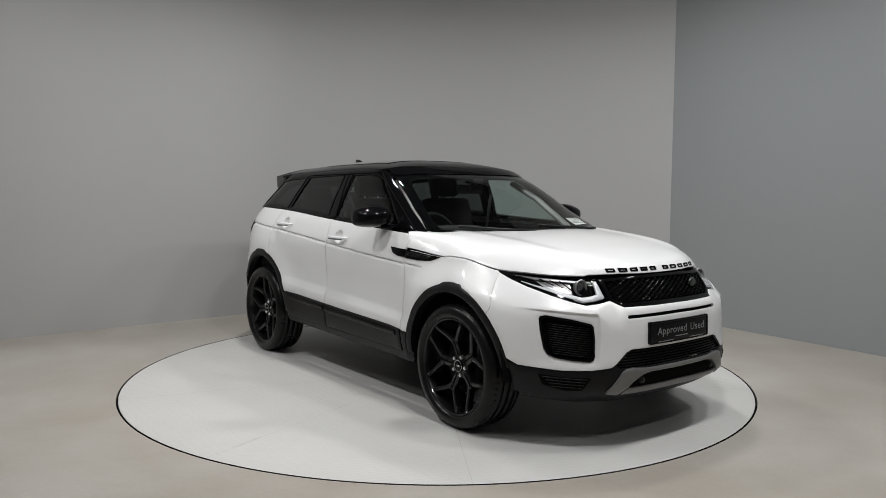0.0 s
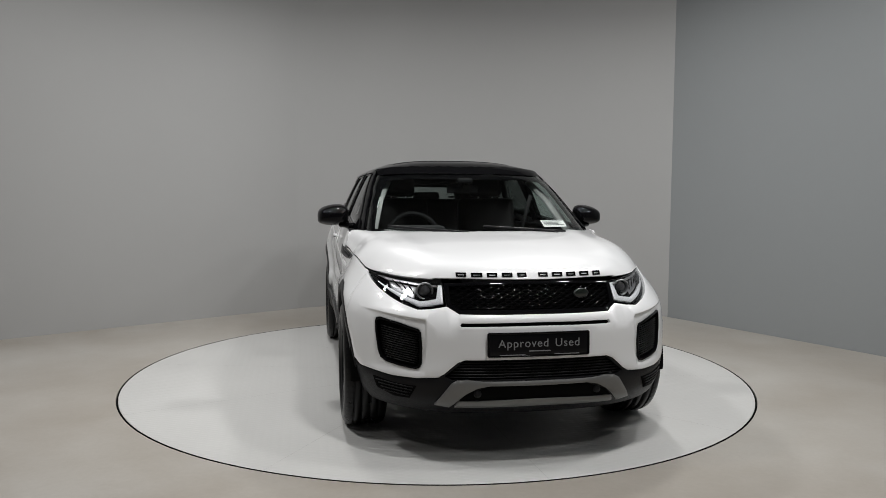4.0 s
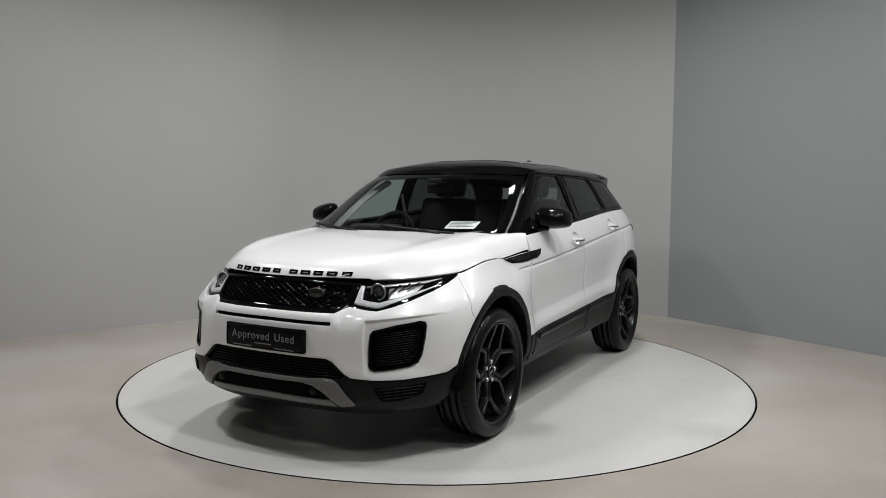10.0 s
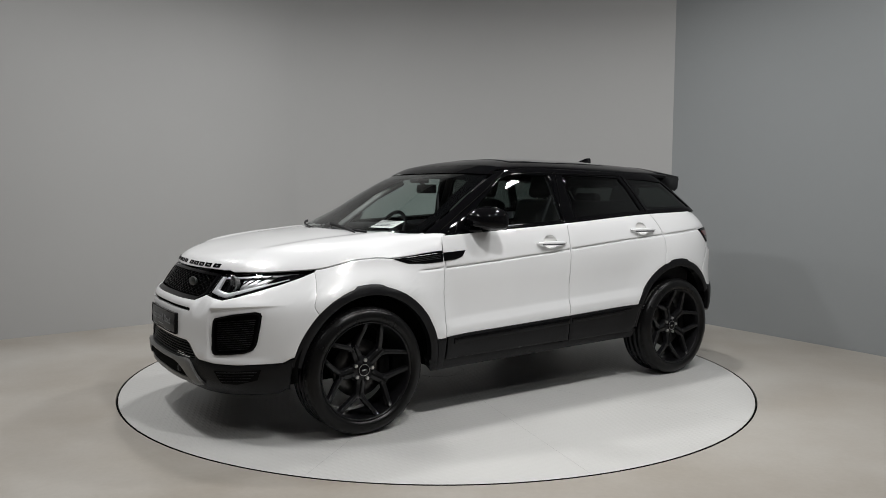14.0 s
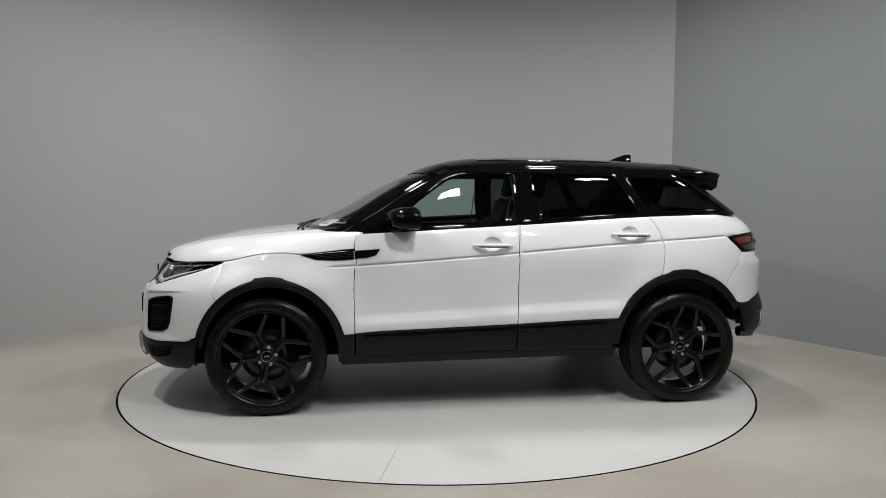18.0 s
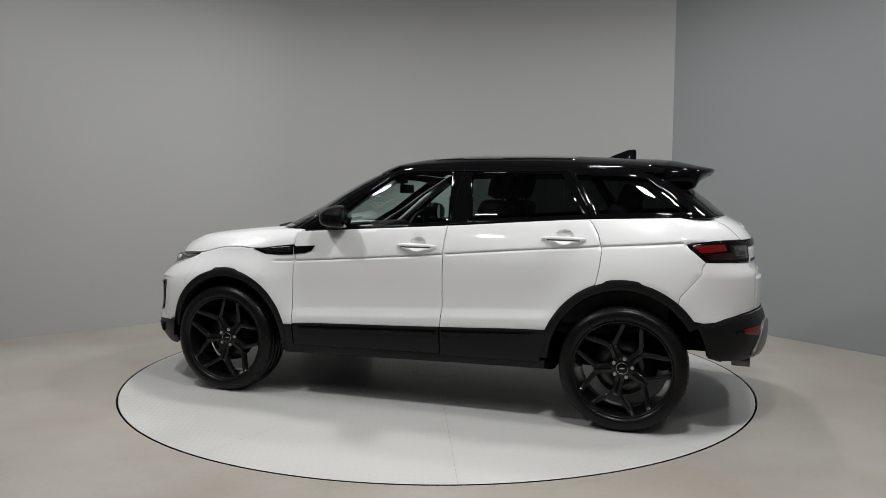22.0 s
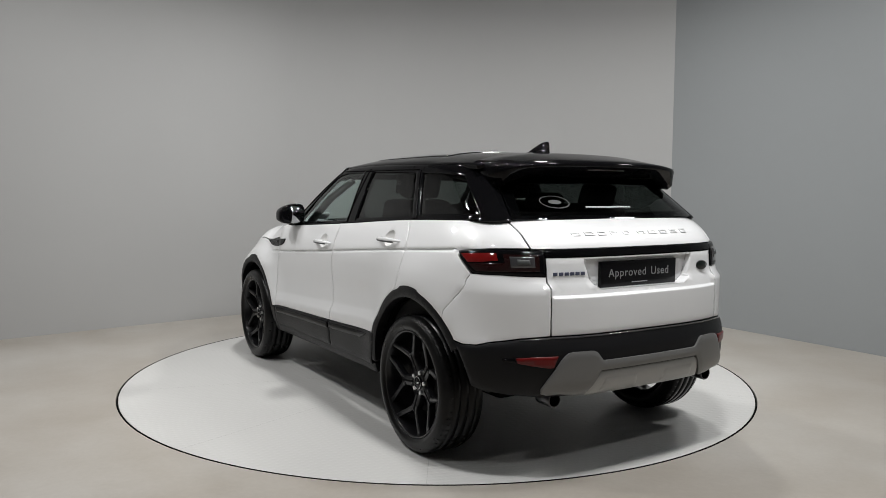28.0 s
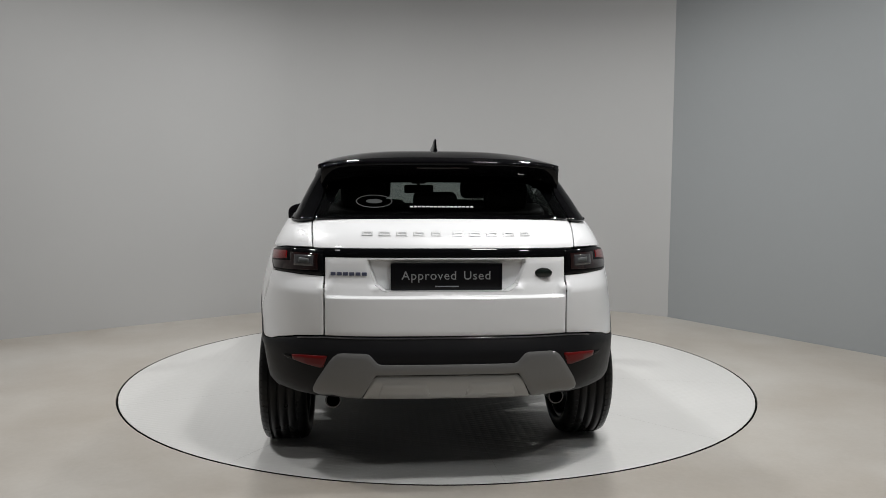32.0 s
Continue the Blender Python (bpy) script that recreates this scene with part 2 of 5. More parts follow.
def panel(poly, surf, step=0.03, depth=0.012, holes=(), off=0.0, lip=0.0009, rim=0.003, extra=None, mirror=False,
          shell=False, core=(0.0, 0.0, 0.75), smooth_corner=0):
    """A sheet cut out of a surface by a closed outline, its rim rounded over and turned in by depth."""
    loops = [resample(poly, step * 0.6)] + [resample(h, step * 0.6) for h in holes]
    lo, hi = loops[0].min(0), loops[0].max(0)
    gx, gy = np.meshgrid(np.arange(lo[0], hi[0], step), np.arange(lo[1], hi[1], step))
    gx = gx + (np.arange(gx.shape[0]) % 2)[:, None] * step * 0.5
    g = np.stack([gx.ravel(), gy.ravel()], 1)
    if extra is not None:
        e = np.asarray(extra, float)
        g = np.concatenate([g[gap_to(g, [e]) > step * 0.4] if len(e) > 1 else g, e])
    keep = inside(g, loops[0])
    for h in loops[1:]:
        keep &= ~inside(g, h)
    g = g[keep]
    g = g[gap_to(g, loops) > rim + step * 0.25]
    ring = []
    for lp in loops:
        t = np.roll(lp, -1, 0) - np.roll(lp, 1, 0)
        t /= np.maximum(np.hypot(*t.T), 1e-9)[:, None]
        nn = np.stack([-t[:, 1], t[:, 0]], 1)
        for sgn in (1, -1):
            r = lp + nn * rim * sgn
            k = inside(r, loops[0])
            for h in loops[1:]:
                k &= ~inside(r, h)
            r = r[k]
            if len(r):
                ring.append(r[gap_to(r, loops) > rim * 0.6])
    g = np.concatenate([g] + ring)
    b = np.concatenate(loops)
    edges, o = [], 0
    for lp in loops:
        n = len(lp)
        edges += [(o + i, o + (i + 1) % n) for i in range(n)]
        o += n
    allp = np.concatenate([b, g])
    from_cdt = geometry.delaunay_2d_cdt([Vector(p) for p in allp], edges, [], 0, 1e-6)
    uv = np.array([tuple(v) for v in from_cdt[0]])
    tri = np.array([f for f in from_cdt[2] if len(f) == 3])
    cen = uv[tri].mean(1)
    k = inside(cen, loops[0])
    for h in loops[1:]:
        k &= ~inside(cen, h)
    tri = tri[k]
    rimgap = gap_to(uv, loops) < 1e-4
    p = surf(uv[:, 0], uv[:, 1])
    e = 2e-3
    du = surf(uv[:, 0] + e, uv[:, 1]) - surf(uv[:, 0] - e, uv[:, 1])
    dv = surf(uv[:, 0], uv[:, 1] + e) - surf(uv[:, 0], uv[:, 1] - e)
    nrm = np.cross(du, dv)
    nrm /= np.maximum(np.linalg.norm(nrm, axis=1), 1e-9)[:, None]
    c = p - np.array(core)
    if np.sum(nrm * c) < 0:
        nrm = -nrm
    pos = p + nrm * (off - lip * rimgap)[:, None]
    v0, v1, v2 = pos[tri[:, 0]], pos[tri[:, 1]], pos[tri[:, 2]]
    flip = np.sum(np.cross(v1 - v0, v2 - v0) * nrm[tri].mean(1), axis=1) < 0
    tri[flip] = tri[flip][:, ::-1]
    verts = list(pos)
    faces = [tuple(t) for t in tri]
    if depth > 0:
        count = {}
        for t in tri:
            for i in range(3):
                count[(t[i], t[(i + 1) % 3])] = 1
        top, low = {}, {}
        for (i, j) in list(count):
            if (j, i) not in count:
                for q in (i, j):
                    if q not in top:
                        top[q] = len(verts)
                        verts.append(pos[q])
                        low[q] = len(verts)
                        verts.append(pos[q] - nrm[q] * depth)
                faces.append((top[j], top[i], low[i], low[j]))
    verts = np.array(verts)
    if mirror:
        verts = verts * np.array([1, -1, 1])
        faces = [f[::-1] for f in faces]
    return verts, faces

# ---- the place ----


def wall_piece(name, pts, height, thick, material, label):
    """An upright wall along plan points, thickened away from the room."""
    vs, fs = [], []
    n = len(pts)
    a = np.array(pts, float)
    t = np.gradient(a, axis=0)
    nn = np.stack([-t[:, 1], t[:, 0]], 1)
    nn /= np.hypot(*nn.T)[:, None]
    if np.sum(nn * a) < 0:
        nn = -nn
    o = a + nn * thick
    for z in (0.0, height):
        vs += [(p[0], p[1], z) for p in a]
    fs += [(i, i + 1, n + i + 1, n + i) for i in range(n - 1)]
    q = len(vs)                             # back, top and ends on vertices of their own
    for z in (0.0, height):
        vs += [(p[0], p[1], z) for p in a] + [(p[0], p[1], z) for p in o]
    for i in range(n - 1):
        fs += [(q + n + i + 1, q + n + i, q + 3 * n + i, q + 3 * n + i + 1), (q + 2 * n + i, q + 2 * n + i + 1, q + 3 * n + i + 1, q + 3 * n + i)]
    fs += [(q, q + n, q + 3 * n, q + 2 * n), (q + n - 1, q + 2 * n - 1, q + 4 * n - 1, q + 3 * n - 1)]
    ob = part(name, (vs, fs), material, smooth=len(pts) > 3)
    return tagged(ob, label, "wall", kind="structure")


def bend(a, b, c, n=16):
    a, b, c = Vector(a), Vector(b), Vector(c)
    return [tuple((1 - t) ** 2 * a + 2 * t * (1 - t) * b + t * t * c) for t in [i / n for i in range(n + 1)]]


HIGH = 4.2
wall_piece("wall_northwest", [(-6.200, -0.723), (-4.099, 1.004), (-1.641, 3.026)], HIGH, 0.15, WALLMAT, "plain mid-grey painted studio wall")
wall_piece("wall_north", bend((-1.641, 3.026), (-1.257, 3.309), (-0.734, 3.404), 12) + bend((-0.692, 3.409), (1.051, 3.828), (2.549, 2.542), 18),
           HIGH, 0.15, WALLMAT, "plain mid-grey painted studio wall, gently curved")
wall_piece("wall_east", [(2.549, 2.542), (3.791, 0.541), (5.600, -2.372)], HIGH, 0.15, WALLBLUE, "plain studio wall, darker and bluer grey than the others")
# unseen walls, added to close the room round the camera
wall_piece("wall_southwest", [(-6.200, -0.723), (-6.2, -9.0)], HIGH, 0.15, WALLMAT, "unseen plain grey wall, added to close the room")
wall_piece("wall_southeast", [(5.600, -2.372), (5.6, -9.0)], HIGH, 0.15, WALLMAT, "unseen plain grey wall, added to close the room")
wall_piece("wall_south", [(-6.2, -9.0), (5.6, -9.0)], HIGH, 0.15, WALLMAT, "unseen plain grey wall, added to close the room")
# out of view; its dark colour cuts bounce light and reflections
tagged(part("ceiling", box_bm(-0.3, -2.6, HIGH + 0.1, 12.4, 13.6, 0.2), CEIL, smooth=False),
       "unseen dark ceiling, added to close the room and hold down bounce light", "ceiling", kind="structure")

RAD = 2.263                                 # platform's radius


def ring_floor():
    vs, fs = [], []
    n = 160
    for i in range(n):
        a = 2 * math.pi * i / n
        c, s = math.cos(a), math.sin(a)
        far = 9.6 / max(abs(c), abs(s))
        vs += [(c * (RAD + 0.009), s * (RAD + 0.009), -0.05), (c * (RAD + 0.009), s * (RAD + 0.009), -0.002),
               (c * (RAD + 0.012), s * (RAD + 0.012), 0.0), (c * 4, s * 4, 0.0), (c * far, s * far - 0.5, 0.0)]
    for i in range(n):
        j = (i + 1) % n
        for k in range(4):
            fs.append((i * 5 + k, i * 5 + k + 1, j * 5 + k + 1, j * 5 + k))
    return vs, [f[::-1] for f in fs]


floor = tagged(part("floor", ring_floor(), FLOOR, smooth=False), "pale beige sealed concrete floor with a soft sheen", "floor", kind="structure")
pit = tagged(part("platform_pit", lathe([(0.001, -0.06), (RAD + 0.03, -0.06)], 64, "z"), DARK, smooth=False),
             "dark gap below the platform", "floor", kind="structure")

turntable = tagged(new("turntable"), "round pale grey painted turntable of chequer plate, flush in the floor", "turntable")


def wedge(a0, a1, r0, r1, n=14):
    g = 0.0009
    vs, fs = [], []
    for i in range(n + 1):
        for r, dz in ((r0, 0), (r0 + 0.003, 0), (r1 - 0.003, 0), (r1, 0)):
            da = g / max(r, 0.05)
            a = a0 + da + (a1 - a0 - 2 * da) * i / n
            e = -0.002 if r in (r0, r1) else 0.0
            vs.append((r * math.cos(a), r * math.sin(a), e))
        a = a0 + g / r1 + (a1 - a0 - 2 * g / r1) * i / n
        vs.append((r1 * math.cos(a), r1 * math.sin(a), -0.04))
    for i in range(n):
        for k in range(4):
            fs.append((i * 5 + k, i * 5 + k + 1, i * 5 + 6 + k, i * 5 + 5 + k))
    return vs, fs


for k in range(10):
    a0 = radians(3.5 + 36 * k)
    part("plate", wedge(a0, a0 + radians(36), 0.20, RAD - 0.004), TREAD, turntable, smooth=False)
part("centre_plate", lathe([(0.001, 0.0), (0.196, 0.0), (0.198, -0.002), (0.198, -0.03)], 60, "z"), TREAD, turntable, smooth=False)
part("rim_band", lathe([(RAD - 0.003, -0.002), (RAD - 0.001, 0.001), (RAD + 0.003, 0.001), (RAD + 0.004, -0.04)], 160, "z"), DARK, turntable,
     "thin black edge band")
part("deck", lathe([(0.001, -0.012), (RAD - 0.01, -0.012)], 64, "z"), mat("seam_shadow", (0.40, 0.40, 0.39), 0.7), turntable)

# ---- the car's surfaces (x ahead, y to its left, z up, from the middle of the wheelbase) ----
WB, WZ, TR = 1.33, 0.364, 0.366              # half wheelbase, hub height, tyre radius
NOSE = curve((0.16, 1.86), (0.19, 1.98), (0.23, 2.10), (0.29, 2.19), (0.36, 2.235), (0.44, 2.24), (0.55, 2.228), (0.65, 2.225), (0.72, 2.218),
             (0.765, 2.20), (0.785, 2.172), (0.84, 2.142), (0.90, 2.110), (0.95, 2.065), (1.0, 2.0), (1.3, 1.9))
TAIL = curve((0.30, -1.902), (0.36, -2.002), (0.42, -2.062), (0.50, -2.097), (0.62, -2.102), (0.70, -2.077), (0.80, -2.077), (0.93, -2.072), (0.96, -2.037),
             (1.09, -2.022), (1.15, -1.987), (1.20, -1.937), (1.245, -1.857), (1.28, -1.792))
SIDE = curve((0.15, 0.80), (0.30, 0.868), (0.36, 0.888), (0.44, 0.905), (0.52, 0.912), (0.548, 0.911), (0.560, 0.908), (0.612, 0.889), (0.625, 0.888), (0.70, 0.888), (0.75, 0.890), (0.86, 0.897),
             (0.95, 0.898), (1.02, 0.889), (1.10, 0.866), (1.17, 0.838), (1.25, 0.795), (1.35, 0.73))
PLAIN = curve((0.15, 0.80), (0.30, 0.866), (0.44, 0.893), (0.56, 0.897), (0.70, 0.897), (0.86, 0.899), (0.95, 0.898), (1.02, 0.889), (1.10, 0.866), (1.17, 0.838), (1.25, 0.795), (1.35, 0.73))
LINE = curve((1.25, 0.898), (0.443, 0.947), (-0.957, 1.056), (-1.9, 1.118))       # crease along the flank


def flank(x, z):
    """Half width of the lower body."""
    zz = z + 0.049 * np.clip(x - 0.79, -1.7, 0) * np.clip((0.95 - z) / 0.25, 0, 1) * np.clip((z - 0.4) / 0.1, 0, 1)
    w = np.clip((np.abs(x + 0.03) - 0.72) / 0.3, 0, 1)
    w = w * w * (3 - 2 * w)
    y = SIDE(zz) * (1 - w) + PLAIN(z) * w                  # the doors' crease fades out towards the wheels
    for xw, amp in ((WB, 0.038), (-WB, 0.036)):
        r = np.hypot(x - xw, (z - WZ) * 0.97)
        out = np.exp(-np.maximum(r - 0.45, 0) ** 2 / (2 * 0.10 ** 2))
        y = y + amp * out * np.clip((z - 0.25) / 0.4, 0, 1) ** 0.8
    side = np.clip((1.00 - x) / 0.08, 0, 1) * np.clip((x + 1.75) / 0.15, 0, 1)
    y = y - 0.015 * side * np.exp(-((z - LINE(x)) / 0.0056) ** 2)
    y = y - 0.048 * np.clip((x - 0.75) / 0.35, 0, 1) * np.clip((z - 0.80) / 0.16, 0, 1)
    haunch = np.exp(-((x + 1.35) / 0.45) ** 2 - ((z - 0.98) / 0.16) ** 2)
    return y + 0.012 * haunch


class Wrap:
    """A closed body outline that changes with height; s runs from the nose along one flank to the tail."""

    def __init__(self, front, rear, width, xf, xr, nf, nr, zref):
        self.a = (front, rear, width, xf, xr, nf, nr)
        ph = np.linspace(0, math.pi / 2, 1500) ** 1.0
        self.ph = ph
        self.sf = self.run(ph, zref, True)
        self.sr = self.run(ph, zref, False)
        self.lf, self.lr = self.sf[-1], self.sr[-1]
        self.mid = float(xf(zref) - xr(zref))
        self.total = self.lf + self.mid + self.lr

    def corner(self, ph, z, fore):
        front, rear, width, xf, xr, nf, nr = self.a
        n = nf(z) if fore else nr(z)
        c, s = np.clip(np.cos(ph), 0, 1) ** (2 / n), np.clip(np.sin(ph), 0, 1) ** (2 / n)
        x = xf(z) + (front(z) - xf(z)) * c if fore else xr(z) + (rear(z) - xr(z)) * c
        return x, width(x, z) * s

    def run(self, ph, z, fore):
        x, y = self.corner(ph, np.full_like(ph, z), fore)
        return np.concatenate([[0], np.cumsum(np.hypot(np.diff(x), np.diff(y)))])

    def __call__(self, s, z):
        s, z = np.broadcast_arrays(np.asarray(s, float), np.asarray(z, float))
        sign = np.where(s < 0, -1.0, 1.0)
        sign = np.where(s > self.total, -1.0, sign)
        s = np.abs(s)
        s = np.where(s > self.total, 2 * self.total - s, s)
        front, rear, width, xf, xr, nf, nr = self.a
        x0, y0 = self.corner(np.interp(s, self.sf, self.ph), z, True)
        x1, y1 = self.corner(np.interp(self.total - s, self.sr, self.ph), z, False)
        t = np.clip((s - self.lf) / self.mid, 0, 1)
        x2 = xf(z) + (xr(z) - xf(z)) * t
        y2 = width(x2, z)
        x = np.where(s < self.lf, x0, np.where(s > self.lf + self.mid, x1, x2))
        y = np.where(s < self.lf, y0, np.where(s > self.lf + self.mid, y1, y2))
        return np.stack([x, y * sign, z], -1)

    def at(self, kind, v, z):
        """Where along s a point lies: 'f' and 'r' by its y on nose and tail, 's' by its x on the flank."""
        q = np.linspace(0, self.total, 3000)
        p = self(q, np.full_like(q, z))
        if kind == "s":
            return float(np.interp(-v, -p[:, 0], q)), z
        sg = -1.0 if v < 0 else 1.0
        v = abs(v)
        if kind == "f":
            k = q < self.lf
            return sg * float(np.interp(v, np.maximum.accumulate(p[k, 1]), q[k])), z
        k = q > self.lf + self.mid
        s = float(np.interp(v, np.maximum.accumulate(p[k, 1][::-1]), q[k][::-1]))
        return (s if sg > 0 else 2 * self.total - s), z

    def path(self, *pts):
        out = []
        for a, b in zip(pts, pts[1:]):
            n = max(1, int(math.hypot(b[1] - a[1], b[2] - a[2]) / 0.05)) if a[0] == b[0] else 1
            out += [self.at(a[0], a[1] + (b[1] - a[1]) * k / n, a[2] + (b[2] - a[2]) * k / n) for k in range(n)]
        return out + [self.at(*pts[-1])]


const = lambda v: (lambda z: np.full_like(np.asarray(z, float), v))
BODY = Wrap(NOSE, TAIL, flank, curve((0.3, 1.45), (0.72, 1.45), (0.96, 1.2), (1.1, 1.2)), const(-1.2), curve((0.3, 2.68), (0.70, 2.66), (0.96, 2.35), (1.1, 2.2)),
            curve((0.3, 3.4), (1.0, 3.5), (1.25, 3.6)), 0.72)

GF = curve((1.04, 1.356), (1.09, 1.251), (1.134, 1.156), (1.26, 0.888), (1.377, 0.688), (1.475, 0.498), (1.53, 0.361), (1.565, 0.241), (1.60, 0.096))
GR = curve((1.20, -1.91), (1.237, -1.868), (1.433, -1.632), (1.50, -1.552), (1.56, -1.50))
GW = curve((1.04, 0.838), (1.10, 0.823), (1.18, 0.800), (1.25, 0.774), (1.35, 0.733), (1.465, 0.680), (1.53, 0.643), (1.57, 0.59))


def house(x, z):
    """Half width of the glasshouse."""
    return GW(z) * (1 - 0.012 * np.clip(-(x + 0.4), 0, 2) ** 1.5) + 0.0 * x


GLASSH = Wrap(GF, GR, house, lambda z: GF(z) - curve((1.05, 0.85), (1.25, 0.62), (1.5, 0.42), (1.56, 0.36))(z), lambda z: GR(z) + 0.42,
              const(3.4), const(4.2), 1.30)

ROOFC = curve((0.40, 1.53), (0.312, 1.559), (0.158, 1.602), (0.003, 1.623), (-0.307, 1.638), (-0.697, 1.636), (-1.05, 1.623), (-1.48, 1.599), (-1.8, 1.569))
RAIL = curve((0.40, 1.512), (0.30, 1.527), (0.18, 1.545), (-0.27, 1.558), (-0.945, 1.544), (-1.29, 1.536), (-1.6, 1.517))


def roof(x, y):
    w = np.maximum(house(x, RAIL(x)), 0.3)
    t = np.clip(np.abs(y) / w, 0, 1)
    return np.stack([x, y, RAIL(x) + (ROOFC(x) - RAIL(x)) * (1 - t ** 3.2)], -1)


HOODC = curve((2.16, 0.888), (2.12, 0.938), (2.07, 0.976), (1.91, 1.033), (1.705, 1.075), (1.501, 1.105), (1.297, 1.126), (1.15, 1.139), (0.8, 1.163))
HEDGE = curve((2.3, 0.928), (2.06, 0.926), (1.9, 0.93), (1.75, 0.940), (1.60, 0.950), (1.546, 0.960), (1.46, 0.981), (1.354, 0.999), (1.249, 1.002), (1.16, 0.994), (0.828, 1.019),
              (0.7, 1.02))


def hood_edge():
    """The bonnet's lower edge on the left, from the nose to the door."""
    pts = []
    for s in np.linspace(0, BODY.at("s", 0.824, 1.02)[0], 90):
        z = 0.93
        for _ in range(6):
            z = float(HEDGE(BODY(s, z)[0]))
        pts.append(BODY(s, z))
    return np.array(pts)


HE = hood_edge()
HE_ALL = np.concatenate([HE[::-1] * np.array([1, -1, 1]), HE[1:]])


def hood(x, y):
    x, y = np.broadcast_arrays(np.asarray(x, float), np.asarray(y, float))
    top = HOODC(x) - 0.034 * (np.abs(y) / 0.8) ** 2.2 + 0.007 * np.exp(-((np.abs(y) - 0.60 + 0.10 * (x - 1.1)) / 0.06) ** 2)
    q = np.stack([x.ravel(), y.ravel()], 1)
    best, ez = np.full(len(q), 9.0), np.zeros(len(q))
    for p0, p1 in zip(HE_ALL[:-1], HE_ALL[1:]):
        d = p1[:2] - p0[:2]
        t = np.clip(((q - p0[:2]) @ d) / max(d @ d, 1e-12), 0, 1)
        g = np.hypot(*(q - p0[:2] - t[:, None] * d).T)
        k = g < best
        best[k], ez[k] = g[k], (p0[2] + t * (p1[2] - p0[2]))[k]
    best, ez = best.reshape(x.shape), ez.reshape(x.shape)
    reach = 0.20 - 0.15 * np.clip((x - 1.85) / 0.2, 0, 1) - 0.13 * np.clip((1.22 - x) / 0.4, 0, 1)
    k = np.clip(1 - best / reach, 0, 1) ** 2.6
    return np.stack([x, y, top + (np.minimum(ez, top) - top) * k], -1)


HUBS = {WB: 1.356, -WB: -1.304}             # where the wheels stand
ARCHES = {WB: (0.0, 0.462, 0.486), -WB: (0.03, 0.478, 0.514)}       # shift, half length and height of each arch opening's trim


def arch_at(xw, grow, a):
    dx, rx, rz = ARCHES[xw]
    return xw + dx + (rx + grow) * math.cos(radians(a)), WZ + (rz + grow) * math.sin(radians(a))


def arc(xw, grow, a0, a1, n=22):
    """Points on the flank round a wheel, by degrees from straight ahead."""
    return [BODY.at("s", *arch_at(xw, grow, a0 + (a1 - a0) * i / n)) for i in range(n + 1)]


def line_pts(x0, x1, dx=0.022):
    """Close rows of points along the flank's creases."""
    out = []
    for dz in (-0.030, -0.018, -0.012, -0.008, -0.005, -0.0022, 0.0022, 0.005, 0.008, 0.012, 0.018, 0.030):
        for x in np.arange(x0, x1, dx):
            out.append(BODY.at("s", x, float(LINE(x)) + dz))
    for z0 in (0.540, 0.549, 0.557, 0.565, 0.600, 0.610, 0.618, 0.628):
        for x in np.arange(max(x0, -0.86), x1, 0.03):
            out.append(BODY.at("s", x, z0 - 0.049 * min(0, x - 0.79)))
    return out


# ---- the car ----
car = tagged(new("car"), "white five-door car with black roof, wheels and lower cladding", "car")


def belt(x):
    return float(curve((0.80, 1.121), (0.446, 1.139), (-0.224, 1.176), (-1.145, 1.232), (-1.9, 1.252))(x))


def sill_top(x):
    return float(curve((0.895, 0.503), (-0.2, 0.540), (-0.912, 0.570))(x))


HANDLES = ((0.085, -0.170, 1.046), (-0.825, -1.082, 1.112))        # ends along x, height


def cup_loop(x0, x1, z):
    """Outline of the finger cup behind a door handle."""
    xc, out = (x0 + x1) / 2, []
    for i in range(28):
        a = 2 * math.pi * i / 28
        out.append(BODY.at("s", xc + 0.058 * math.cos(a), z + 0.008 + 0.046 * math.sin(a)))
    return out


